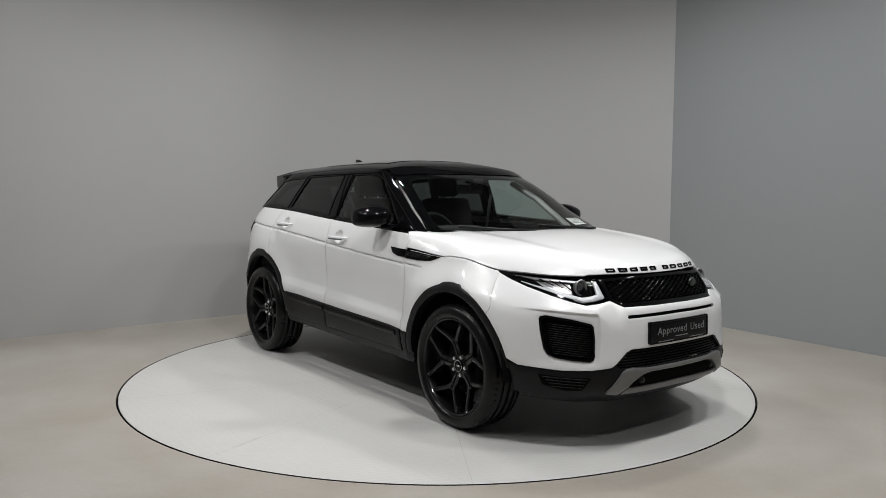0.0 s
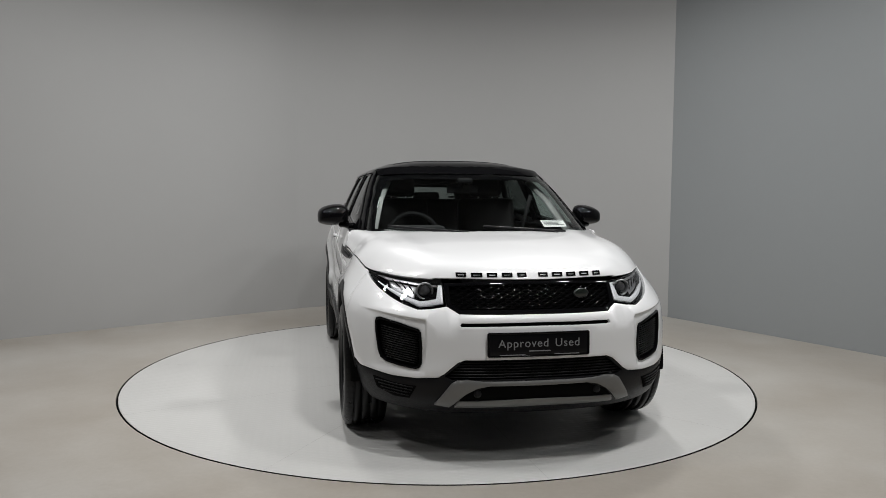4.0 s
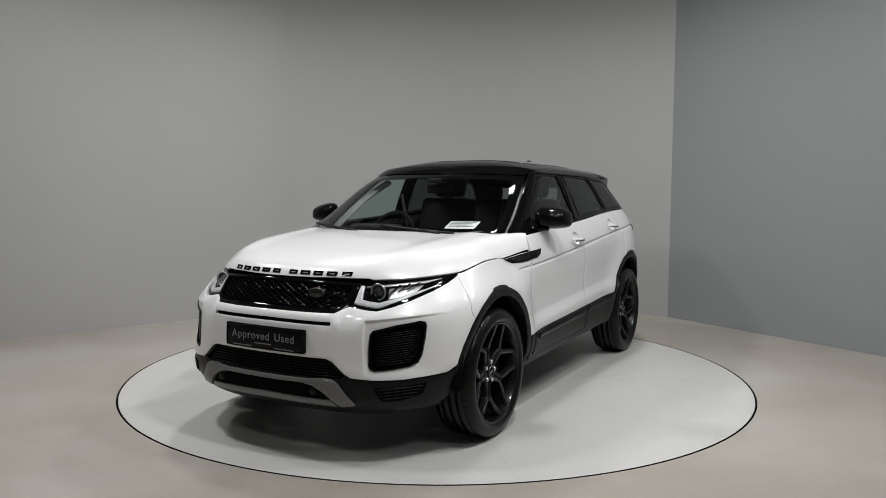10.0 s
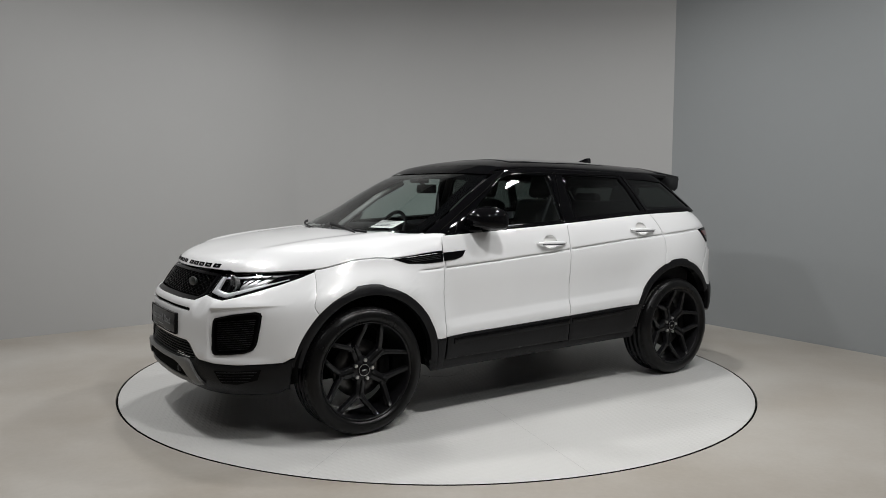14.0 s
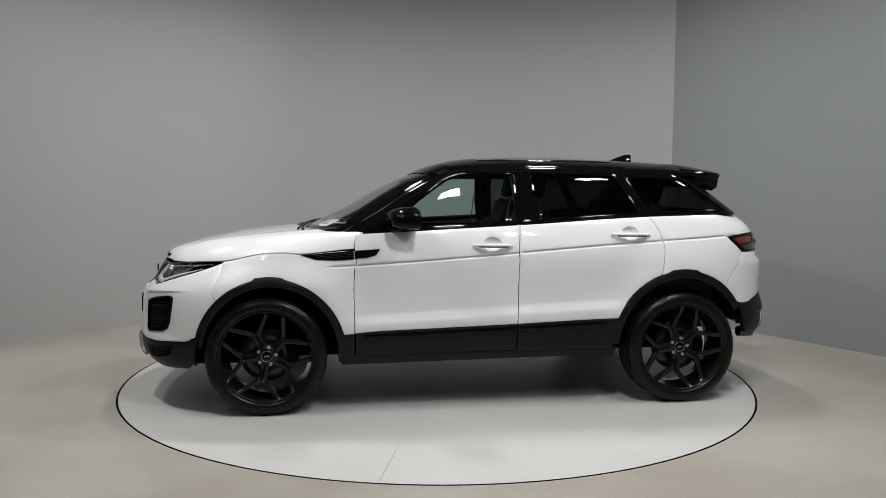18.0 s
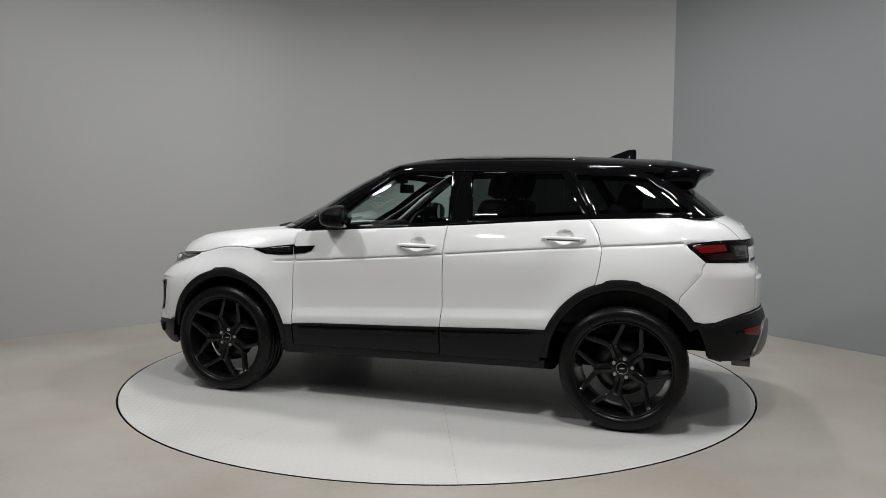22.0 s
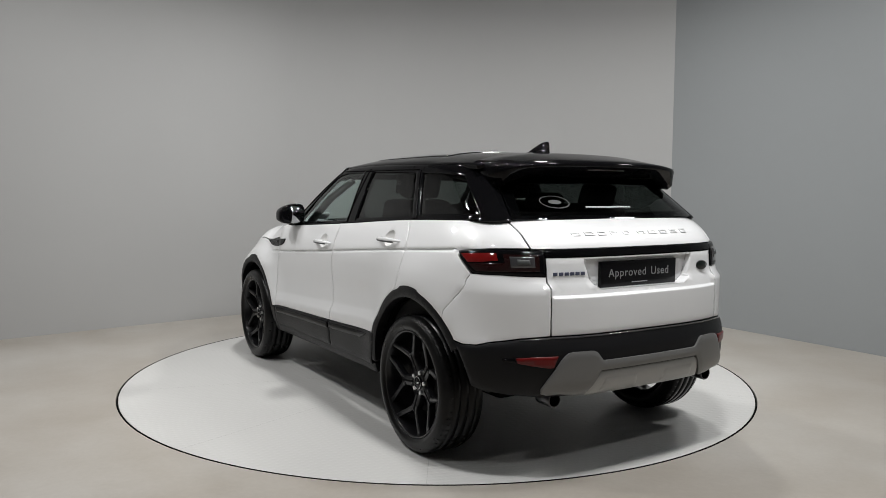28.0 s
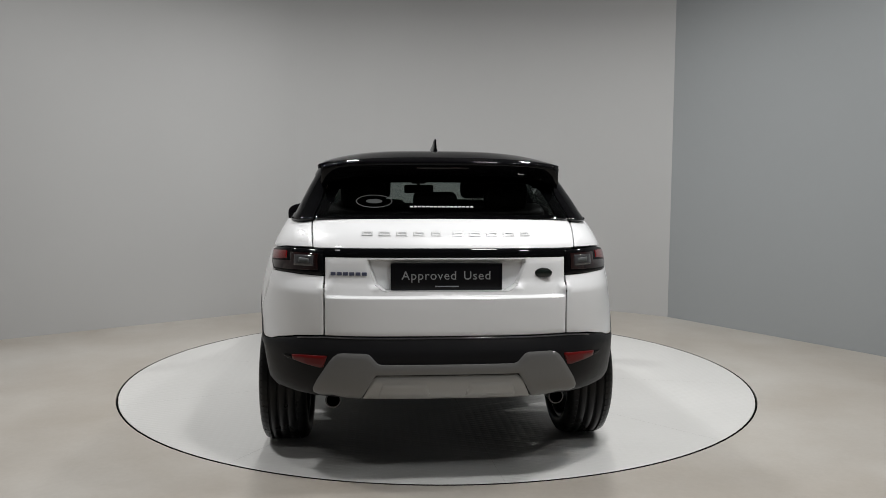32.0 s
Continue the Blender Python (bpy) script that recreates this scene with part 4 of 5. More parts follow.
def build_headlamp(mirror):
    B = BODY
    sg = -1 if mirror else 1
    out = B.path(("f", 0.455, 0.915), ("f", 0.55, 0.922), ("f", 0.64, 0.931), ("s", 1.80, 0.936), ("s", 1.70, 0.943), ("s", 1.615, 0.948), ("s", 1.60, 0.944), ("s", 1.625, 0.931), ("s", 1.70, 0.901), ("s", 1.80, 0.868), ("f", 0.702, 0.828),
                 ("f", 0.65, 0.801), ("f", 0.585, 0.780), ("f", 0.52, 0.786), ("f", 0.453, 0.800))
    lamp = part("headlamp", panel(out, B, step=0.02, off=-0.045, depth=0, mirror=mirror), GLOSS, car, "clear headlamp with a white running light strip")
    part("lamp_cover", panel(out, B, step=0.02, off=-0.004, depth=0.006, mirror=mirror), LENS, lamp, "clear lamp cover").visible_shadow = False
    dark = B.path(("f", 0.62, 0.798), ("f", 0.70, 0.836), ("s", 1.80, 0.878), ("s", 1.70, 0.909), ("s", 1.64, 0.928), ("s", 1.72, 0.93), ("s", 1.80, 0.915), ("f", 0.70, 0.868), ("f", 0.62, 0.842))
    part("lamp_bezel", panel(dark, B, step=0.02, off=-0.012, depth=0.02, mirror=mirror), GLOSS, lamp)
    drl = B.path(("f", 0.460, 0.908), ("f", 0.478, 0.908), ("f", 0.494, 0.842), ("f", 0.53, 0.834), ("f", 0.575, 0.828), ("f", 0.626, 0.845), ("f", 0.68, 0.868), ("s", 1.82, 0.889), ("s", 1.75, 0.906), ("s", 1.75, 0.901), ("s", 1.82, 0.881), ("f", 0.69, 0.852), ("f", 0.638, 0.825), ("f", 0.58, 0.805), ("f", 0.52, 0.811), ("f", 0.462, 0.822))
    part("running_light", panel(drl, B, step=0.012, off=-0.010, depth=0.012, rim=0.003, lip=0.003, mirror=mirror), LAMPWHITE, lamp, "white running light strip")
    p = B(*B.at("f", 0.545, 0.868))
    cx, cy, cz = p[0] - 0.045, (p[1] - 0.008) * sg, p[2]
    part("projector_bezel", lathe([(0.046, 0.012), (0.043, 0.02), (0.038, 0.018), (0.034, -0.01)], 28, "x", centre=(cx, cy, cz)), DIM, lamp)
    part("projector_lens", lathe([(0.0005, 0.022), (0.014, 0.020), (0.026, 0.012), (0.034, 0.0)], 24, "x", centre=(cx, cy, cz)), SMOKE, lamp)
    bowl = B.path(("f", 0.585, 0.903), ("f", 0.66, 0.912), ("s", 1.80, 0.917), ("s", 1.735, 0.922), ("s", 1.80, 0.899), ("f", 0.675, 0.872), ("f", 0.605, 0.848))
    part("reflector_bowl", panel(bowl, B, step=0.02, off=-0.030, depth=0.004, mirror=mirror), DIM, lamp, "silvered reflector")
    for k in range(3):
        a, b = B(*B.at("f", 0.600 + 0.030 * k, 0.855 + 0.012 * k)), B(*B.at("f", 0.625 + 0.034 * k, 0.902 + 0.004 * k))
        part("reflector_rib", tube([(a[0] - 0.022, (a[1] - 0.008) * sg, a[2]), (b[0] - 0.022, (b[1] - 0.008) * sg, b[2])], 0.0035, 5), GLOSS, lamp)
    brow = B.path(("f", 0.485, 0.911), ("f", 0.55, 0.916), ("f", 0.64, 0.925), ("s", 1.80, 0.930), ("s", 1.70, 0.937), ("s", 1.70, 0.930), ("s", 1.80, 0.919), ("f", 0.64, 0.915), ("f", 0.55, 0.906), ("f", 0.485, 0.902))
    part("reflector_brow", panel(brow, B, step=0.02, off=-0.020, depth=0.01, mirror=mirror), DIM, lamp)


build_headlamp(False)
build_headlamp(True)


def build_rear():
    B = BODY
    # rear bumper: white upper corners
    for mirror in (False, True):
        cor = (B.path(("r", 0.576, 0.709), ("r", 0.576, 0.982), ("r", 0.66, 0.985), ("r", 0.75, 0.99), ("s", -1.80, 0.99), ("s", -1.742, 0.9915), ("s", -1.7175, 0.923), ("s", -1.6675, 0.864), ("s", -1.6105, 0.798))
               + arc(-WB, 0.0, 129.4, 144, 8) + B.path(("s", -1.735, 0.655), ("s", -1.80, 0.658), ("r", 0.80, 0.676), ("r", 0.70, 0.698)))
        part("rear_bumper_corner", panel(cor, B, depth=0.05, mirror=mirror), WHITE, car)
        # tail lamp
        tl = B.path(("r", 0.574, 1.104), ("r", 0.66, 1.108), ("r", 0.74, 1.110), ("s", -1.80, 1.109), ("s", -1.645, 1.092), ("s", -1.66, 1.072), ("s", -1.71, 1.028), ("s", -1.748, 0.998), ("s", -1.80, 0.994), ("r", 0.75, 0.994), ("r", 0.66, 0.989), ("r", 0.574, 0.987))
        lamp = part("tail_lamp", panel(tl, B, step=0.02, off=0.004, depth=0.02, lip=0.004, mirror=mirror), GLOSS, car, "dark tail lamp with red and clear segments")
        red = B.path(("s", -1.665, 1.084), ("s", -1.80, 1.092), ("r", 0.755, 1.092), ("r", 0.755, 1.058), ("s", -1.80, 1.052), ("s", -1.715, 1.045))
        part("red_lens", panel(red, B, step=0.02, off=0.007, depth=0.004, mirror=mirror), RED, lamp, "bright red lens")
        red2 = B.path(("s", -1.72, 1.038), ("s", -1.80, 1.044), ("r", 0.735, 1.048), ("r", 0.735, 1.088), ("r", 0.600, 1.086), ("r", 0.600, 1.010), ("r", 0.76, 1.006), ("s", -1.765, 1.006))
        part("dark_red_lens", panel(red2, B, step=0.02, off=0.0065, depth=0.004, mirror=mirror), REDDARK, lamp)
        cl = B.path(("r", 0.620, 1.078), ("r", 0.715, 1.078), ("r", 0.715, 1.028), ("r", 0.620, 1.028))
        part("clear_lens", panel(cl, B, step=0.02, off=0.010, depth=0.005, lip=0.003, mirror=mirror), SMOKE, lamp, "clear grey lens")
        cl2 = B.path(("r", 0.640, 1.062), ("r", 0.690, 1.066), ("r", 0.690, 1.042), ("r", 0.640, 1.042))
        part("clear_lens", panel(cl2, B, step=0.02, off=0.013, depth=0.005, lip=0.003, mirror=mirror), STICKER, lamp)
    # tailgate
    def gate(s, z):
        p = B(s, z).copy()
        p[..., 0] += 0.018 * np.clip((z - 0.884) / 0.012, 0, 1) * np.clip((0.985 - z) / 0.06, 0, 1) * np.clip((0.567 - np.abs(p[..., 1])) / 0.012, 0, 1)
        return p
    step_pts = [B.at("r", y, z) for z in (0.8790, 0.8825, 0.8845, 0.8895, 0.8950, 0.8980) for y in np.arange(-0.555, 0.556, 0.03)]
    low = both_tail(B.path(("r", 0.0, 0.709), ("r", 0.568, 0.709), ("r", 0.568, 0.879), ("r", 0.568, 0.8835), ("r", 0.568, 0.8900), ("r", 0.568, 0.8965), ("r", 0.568, 0.901), ("r", 0.568, 1.072), ("r", 0.0, 1.072)))
    rec = both_tail(B.path(("r", 0.0, 1.064), ("r", 0.372, 1.064), ("r", 0.372, 1.045), ("r", 0.335, 0.945), ("r", 0.29, 0.916), ("r", 0.0, 0.916)))
    tg = part("tailgate", panel(low, gate, holes=[rec], depth=0.010, rim=0.005, lip=0.002, extra=step_pts), WHITE, car)

    def recess(s, z):
        p = B(s, z).copy()
        p[..., 0] = -1.990
        p[..., 1] *= 0.97
        return p
    part("plate_recess", panel(rec, recess, step=0.02, depth=0), WHITE, tg)
    rw = []
    for s, z in resample(rec, 0.015):
        rw.append((gate(s, z), recess(s, z)))
    vs, fs = [], []
    for i, (a, b) in enumerate(rw):
        vs += [a, b]
        j = (i + 1) % len(rw)
        fs.append((2 * i, 2 * i + 1, 2 * j + 1, 2 * j))
    part("recess_wall", (vs, fs), WHITE, tg, smooth=False)
    bar = both_tail(B.path(("r", 0.0, 1.078), ("r", 0.571, 1.078), ("r", 0.571, 1.110), ("r", 0.0, 1.110)))
    part("light_bar", panel(bar, B, step=0.025, off=0.004, depth=0.02), GLOSS, tg, "gloss black bar between the lamps")
    up = both_tail(B.path(("r", 0.0, 1.116), ("r", 0.624, 1.116), ("r", 0.632, 1.18), ("r", 0.639, 1.246), ("r", 0.0, 1.250)))
    upper = part("tailgate_upper", panel(up, B, step=0.025, depth=0.02), WHITE, tg)
    # writing as plain bars
    for i, w in enumerate((0.050, 0.056, 0.052, 0.052, 0.046)):
        for y0 in (0.398 - 0.081 * i, -0.030 - 0.081 * i):
            yc = y0 - 0.026
            for za, zb, ya, yb in ((1.1715, 1.1765, yc - w / 2, yc + w / 2), (1.1845, 1.1895, yc - w / 2, yc + w / 2),
                                   (1.1765, 1.1845, yc - w / 2, yc - w / 2 + 0.008), (1.1765, 1.1845, yc + w / 2 - 0.008, yc + w / 2)):
                bar_loop = B.path(("r", ya, za), ("r", yb, za), ("r", yb, zb), ("r", ya, zb))
                part("wordmark_bar", panel(bar_loop, B, step=0.02, off=0.004, depth=0.004, lip=0.0005, rim=0.001), WORD, tg, "plain silver wordmark bar")
    for i in range(6):
        p = B(*B.at("r", 0.530 - 0.029 * i, 0.996))
        part("model_bar", box_bm(p[0] - 0.001, p[1], p[2], 0.005, 0.023, 0.016, 0.001), BLUE, tg, "plain dark blue name bar")
    p = B(*B.at("r", -0.459, 0.998))
    v, f = lathe([(0.0005, -0.008), (0.026, -0.007), (0.030, -0.004), (0.031, 0.004)], 28, "x")
    part("badge", ([(a + p[0] - 0.002, b * 1.3 + p[1], c * 0.78 + p[2]) for a, b, c in v], f), GREEN, tg, "dark green oval badge")
    part("badge_ring", tube([(p[0] - 0.008, p[1] + 0.040 * math.cos(t), p[2] + 0.0235 * math.sin(t)) for t in np.linspace(0, 2 * math.pi, 29)[:-1]], 0.0015, 5, True), BADGE, tg)
    pl = part("plate_holder", box_bm(-2.003, 0.0, 0.981, 0.02, 0.526, 0.128, 0.004), PLATE, car, "black plate holder")
    m0 = pose(-2.014, 0.0, 0.985, 90, 0, -90)
    text_mesh("Approved", 0.058, m0 @ pose(-0.083, 0, 0), LETTER, pl)
    text_mesh("Used", 0.058, m0 @ pose(0.143, 0, 0), LETTER, pl)
    bar_on(m0, 0.0, -0.050, 0.11, 0.005, LETTER, pl)
    # lower black bumper
    lb = (B.path(("r", 0.0, 0.702), ("r", 0.57, 0.702), ("r", 0.70, 0.691), ("r", 0.80, 0.670), ("s", -1.80, 0.652), ("s", -1.725, 0.648)) + arc(-WB, -0.003, 145, 170, 10)
          + B.path(("s", -1.84, 0.425), ("r", 0.80, 0.432), ("r", 0.70, 0.420), ("r", 0.62, 0.412), ("r", 0.0, 0.405)))
    blk = part("lower_rear_bumper", panel(both_tail(lb), B, step=0.03, off=0.004, depth=0.03, lip=0.005, rim=0.012), CLAD, car, "matt black lower rear bumper")
    # added strip that stands for the highlight along the bumper's rounded edge
    lip = [B(*B.at("r", y, 0.6985 - 0.011 * max(0.0, (abs(y) - 0.57) / 0.13))) for y in np.linspace(-0.70, 0.70, 57)]
    part("edge_highlight", tube([(p[0] - 0.0035, p[1], p[2]) for p in lip], 0.0035, 6), SMOKE, blk, "thin glossy strip standing for the highlight on the upper edge")
    sk = both_tail(B.path(("r", 0.0, 0.580), ("r", 0.308, 0.581), ("r", 0.325, 0.587), ("r", 0.347, 0.613), ("r", 0.360, 0.625), ("r", 0.378, 0.631), ("r", 0.480, 0.632), ("r", 0.504, 0.628), ("r", 0.523, 0.616), ("r", 0.542, 0.592), ("r", 0.600, 0.500), ("r", 0.619, 0.462), ("r", 0.615, 0.442), ("r", 0.585, 0.432), ("r", 0.53, 0.437), ("r", 0.47, 0.425), ("r", 0.40, 0.42), ("r", 0.33, 0.535), ("r", 0.0, 0.535)))
    part("skid_bar", panel(sk, B, step=0.02, off=0.022, depth=0.03, lip=0.006, rim=0.014), SILVER, blk, "grey painted skid trim")
    sk2 = both_tail(B.path(("r", 0.0, 0.528), ("r", 0.322, 0.528), ("r", 0.345, 0.512), ("r", 0.392, 0.412), ("r", 0.0, 0.412)))
    part("skid_plate", panel(sk2, B, step=0.02, off=0.012, depth=0.03, lip=0.005, rim=0.012), SILVERTOP, blk, "skid plate in a paler grey than the skid trim")
    for y in (-0.2, 0.2):
        inset = B.path(("r", y - 0.10, 0.495), ("r", y + 0.10, 0.495), ("r", y + 0.12, 0.43), ("r", y - 0.12, 0.43))
        part("skid_inset", panel(inset, B, step=0.02, off=0.016, depth=0.006, lip=0.004, rim=0.01), SILVERTOP, blk)
    for mirror in (False, True):
        rf = B.path(("r", 0.553, 0.617), ("r", 0.66, 0.613), ("r", 0.722, 0.606), ("r", 0.716, 0.584), ("r", 0.66, 0.572), ("r", 0.590, 0.560), ("r", 0.572, 0.563))
        part("reflector", panel(rf, B, step=0.02, off=0.012, depth=0.012, lip=0.003, mirror=mirror), REDLOW, blk, "red reflector")
        pk = B.path(("r", 0.726, 0.606), ("r", 0.768, 0.601), ("r", 0.765, 0.592), ("r", 0.750, 0.586), ("r", 0.720, 0.584))
        part("reflector_pocket", panel(pk, B, step=0.02, off=0.0075, depth=0.008, lip=0.002, mirror=mirror), GLOSS, blk, "gloss black pocket")
        sg = -1 if mirror else 1
        tip = lathe([(0.031, -0.10), (0.036, -0.10), (0.038, -0.095), (0.037, 0.0)], 28, "x", centre=(-1.905, 0.532 * sg, 0.392))
        part("exhaust_tip", tip, DUSK, car, "round metal exhaust tip")
        part("exhaust_bore", lathe([(0.0005, -0.01), (0.0305, -0.01), (0.0312, -0.099)], 24, "x", centre=(-1.905, 0.532 * sg, 0.392)), DARK, car)
    return tg, blk


tailgate, rear_low = build_rear()

# underside
under = part("underbody", box_bm(-0.05, 0, 0.36, 3.0, 1.05, 0.16, 0.03), DARK, car, "dark underbody")
part("side_member", box_bm(-0.02, 0.62, 0.345, 1.75, 0.30, 0.10, 0.02), DARK, under)
part("side_member", box_bm(-0.02, -0.62, 0.345, 1.75, 0.30, 0.10, 0.02), DARK, under)
part("front_undertray", box_bm(1.66, 0, 0.295, 0.60, 1.20, 0.07, 0.02), DARK, under)
part("rear_silencer", box_bm(-1.66, 0, 0.47, 0.34, 1.05, 0.10, 0.04), DARK, under)
for xw in (WB, -WB):
    part("axle", tube([(xw, -0.7, 0.34), (xw, 0.7, 0.34)], 0.04, 10), DARK, under)

# ---- glasshouse ----


def gs(*pts):
    return GLASSH.path(*pts)


def rail_z(x):
    return float(RAIL(x))


FWIN = [(0.615, 1.165), (0.40, 1.345), (0.235, 1.468), (0.155, 1.497), (0.05, 1.508), (-0.20, 1.509), (-0.215, 1.30), (-0.233, 1.196), (0.2, 1.173), (0.45, 1.162)]
RWIN = [(-0.345, 1.510), (-0.60, 1.506), (-0.905, 1.495), (-0.975, 1.38), (-1.045, 1.252), (-0.7, 1.232), (-0.362, 1.212), (-0.352, 1.36)]
QWIN = [(-0.985, 1.492), (-1.22, 1.484), (-1.405, 1.468), (-1.545, 1.360), (-1.655, 1.275), (-1.35, 1.268), (-1.125, 1.258), (-1.06, 1.372)]


def build_house(mirror):
    G = GLASSH
    foot = []
    for x in np.arange(0.82, -1.72, -0.08):
        foot.append(("s", x, belt(min(x, 0.80)) - 0.008))
    top = [("s", x, rail_z(x) - 0.004) for x in np.arange(-1.45, 0.16, 0.08)]
    aout = [("f", 0.622, 1.513), ("f", 0.655, 1.45), ("f", 0.693, 1.34), ("f", 0.732, 1.22), ("f", 0.765, 1.12), ("s", 0.850, 1.110)]
    poly = G.path(*foot) + G.path(("r", 0.685, 1.245), ("r", 0.640, 1.25), ("r", 0.58, 1.42), ("r", 0.545, 1.495), ("s", -1.44, 1.500)) + G.path(*top) + G.path(*aout)
    holes = [G.path(*[("s", x, z) for x, z in w]) for w in (FWIN, RWIN, QWIN)]
    fr = part("side_frame", panel(poly, G, step=0.03, depth=0.03, holes=holes, rim=0.005, lip=0.002, mirror=mirror, core=(-0.3, 0, 1.2)), GLOSS, car, "gloss black window frame and pillars")
    for w, mt, lb in zip(holes, (CLEAR, TINT, TINT), ("clear front door glass", "dark privacy glass", "dark privacy glass")):
        g = part("side_window", panel(w, G, step=0.05, depth=0.0, off=-0.006, mirror=mirror, core=(-0.3, 0, 1.2)), mt, fr, lb)
        g.visible_shadow = False
    sg = -1 if mirror else 1
    # bright and dark trims that stand proud of the glass, and bars coloured as gap shade
    def strip(a, b, r=0.004, mt=GLOSS, nm="window_trim"):
        pts = []
        for i in range(14):
            x, z = a[0] + (b[0] - a[0]) * i / 13, a[1] + (b[1] - a[1]) * i / 13
            p = G(*G.at("s", x, z))
            pts.append((p[0], (p[1] + 0.002) * sg, p[2] + 0.001))
        part(nm, tube(pts, r, 6), mt, fr)
    strip((0.80, belt(0.80) - 0.001), (-0.23, belt(-0.23) + 0.004), 0.0045, GLOSS)
    strip((-0.23, belt(-0.23) + 0.004), (-1.11, belt(-1.11) + 0.004), 0.0045, GLOSS)
    strip((-1.11, belt(-1.11) + 0.004), (-1.66, belt(-1.66) + 0.002), 0.004, GLOSS)
    # DARK bars laid on the frame stand for the shade in door gaps
    strip((-0.278, 1.530), (-0.232, 1.185), 0.0025, DARK, "gap_shade_bar")
    strip((-0.218, 1.515), (-0.240, 1.19), 0.0022, GLOSS)
    strip((-0.330, 1.515), (-0.352, 1.20), 0.0022, GLOSS)
    strip((-0.945, 1.510), (-1.105, 1.238), 0.003, GLOSS)
    strip((0.170, 1.520), (0.80, 1.130), 0.004, DARK, "gap_shade_bar")
    strip((0.150, 1.521), (-0.93, 1.513), 0.003, DARK, "gap_shade_bar")
    return fr


frames = [build_house(False), build_house(True)]


def glass_both(poly, tail=False):
    if tail:
        return list(poly) + [(2 * GLASSH.total - s, z) for s, z in reversed(poly)]
    return list(poly) + [(-s, z) for s, z in reversed(poly)]


ws = glass_both(gs(("f", 0.0, 1.522), ("f", 0.40, 1.520), ("f", 0.612, 1.508), ("f", 0.645, 1.45), ("f", 0.683, 1.34), ("f", 0.722, 1.22), ("f", 0.757, 1.11), ("f", 0.4, 1.09), ("f", 0.0, 1.085)))
wsi = glass_both(gs(("f", 0.0, 1.487), ("f", 0.42, 1.484), ("f", 0.568, 1.470), ("f", 0.602, 1.42), ("f", 0.640, 1.33), ("f", 0.680, 1.22), ("f", 0.700, 1.150), ("f", 0.4, 1.133), ("f", 0.0, 1.128)))
wscreen = part("windscreen", panel(ws, GLASSH, step=0.04, depth=0, off=-0.003, core=(-0.3, 0, 1.0)), SCREEN, car, "clear windscreen with black border")
wscreen.visible_shadow = False
part("windscreen_border", panel(ws, GLASSH, step=0.03, depth=0.004, off=-0.008, holes=[wsi], core=(-0.3, 0, 1.0)), GLOSS, wscreen)
rg = glass_both(gs(("r", 0.0, 1.475), ("r", 0.50, 1.470), ("r", 0.565, 1.43), ("r", 0.600, 1.34), ("r", 0.632, 1.256), ("r", 0.3, 1.252), ("r", 0.0, 1.252)), True)
rgi = glass_both(gs(("r", 0.0, 1.440), ("r", 0.46, 1.436), ("r", 0.52, 1.40), ("r", 0.552, 1.33), ("r", 0.575, 1.275), ("r", 0.3, 1.272), ("r", 0.0, 1.272)), True)
rglass = part("rear_window", panel(rg, GLASSH, step=0.04, depth=0, off=0.0, core=(-0.3, 0, 1.0)), REARGLASS, car, "dark tinted rear window")
rglass.visible_shadow = False
part("rear_window_border", panel(rg, GLASSH, step=0.03, depth=0.004, off=-0.006, holes=[rgi], core=(-0.3, 0, 1.0)), GLOSS, rglass)

# roof
def build_roof():
    left = [(x, float(house(x, rail_z(x))) - 0.001) for x in np.arange(-1.50, 0.16, 0.06)]
    frontc = [(0.20, 0.60), (0.26, 0.45), (0.295, 0.25), (0.305, 0.0)]
    half = [(-1.56, 0.0), (-1.56, 0.3), (-1.54, 0.52)] + left + frontc
    poly = half + [(x, -y) for x, y in reversed(half)][1:-1]
    ob = part("roof", panel(poly, roof, step=0.04, depth=0.02, lip=0.004, rim=0.012, core=(-0.5, 0, 1.0)), GLOSS, car, "gloss black roof")
    pan = [(-0.02, -0.46), (-0.02, 0.46), (-0.25, 0.49), (-0.95, 0.47), (-0.95, -0.47), (-0.25, -0.49)]
    part("roof_glass", panel(pan, roof, step=0.04, depth=0.004, off=0.003, lip=0.002, core=(-0.5, 0, 1.0)), mat("dark_roof_glass", (0.004, 0.005, 0.006), 0.05, coat=1.0, coat_rough=0.01), ob, "dark glass roof panel")
    return ob


roof_ob = build_roof()


def build_header():
    """Closes the step between the screen's top edge and the roof."""
    vs, fs = [], []
    ys = np.linspace(-0.612, 0.612, 49)
    for y in ys:
        a = abs(y)
        p0 = GLASSH(*GLASSH.at("f", y, float(np.interp(a, (0, 0.4, 0.612), (1.517, 1.515, 1.503)))))
        x1 = float(np.interp(a, (0, 0.25, 0.45, 0.60, 0.64), (0.295, 0.285, 0.25, 0.19, 0.15)))
        p1 = roof(np.array([x1]), np.array([y]))[0]
        for t in (0, 0.33, 0.67, 1):
            q = p0 * (1 - t) + p1 * t
            vs.append((q[0], q[1], q[2] + 0.0015 + 0.012 * t * (1 - t)))
    for i in range(48):
        for j in range(3):
            fs.append((i * 4 + j, i * 4 + j + 1, i * 4 + 5 + j, i * 4 + 4 + j))
    return part("windscreen_header", (vs, fs), GLOSS, roof_ob)


build_header()


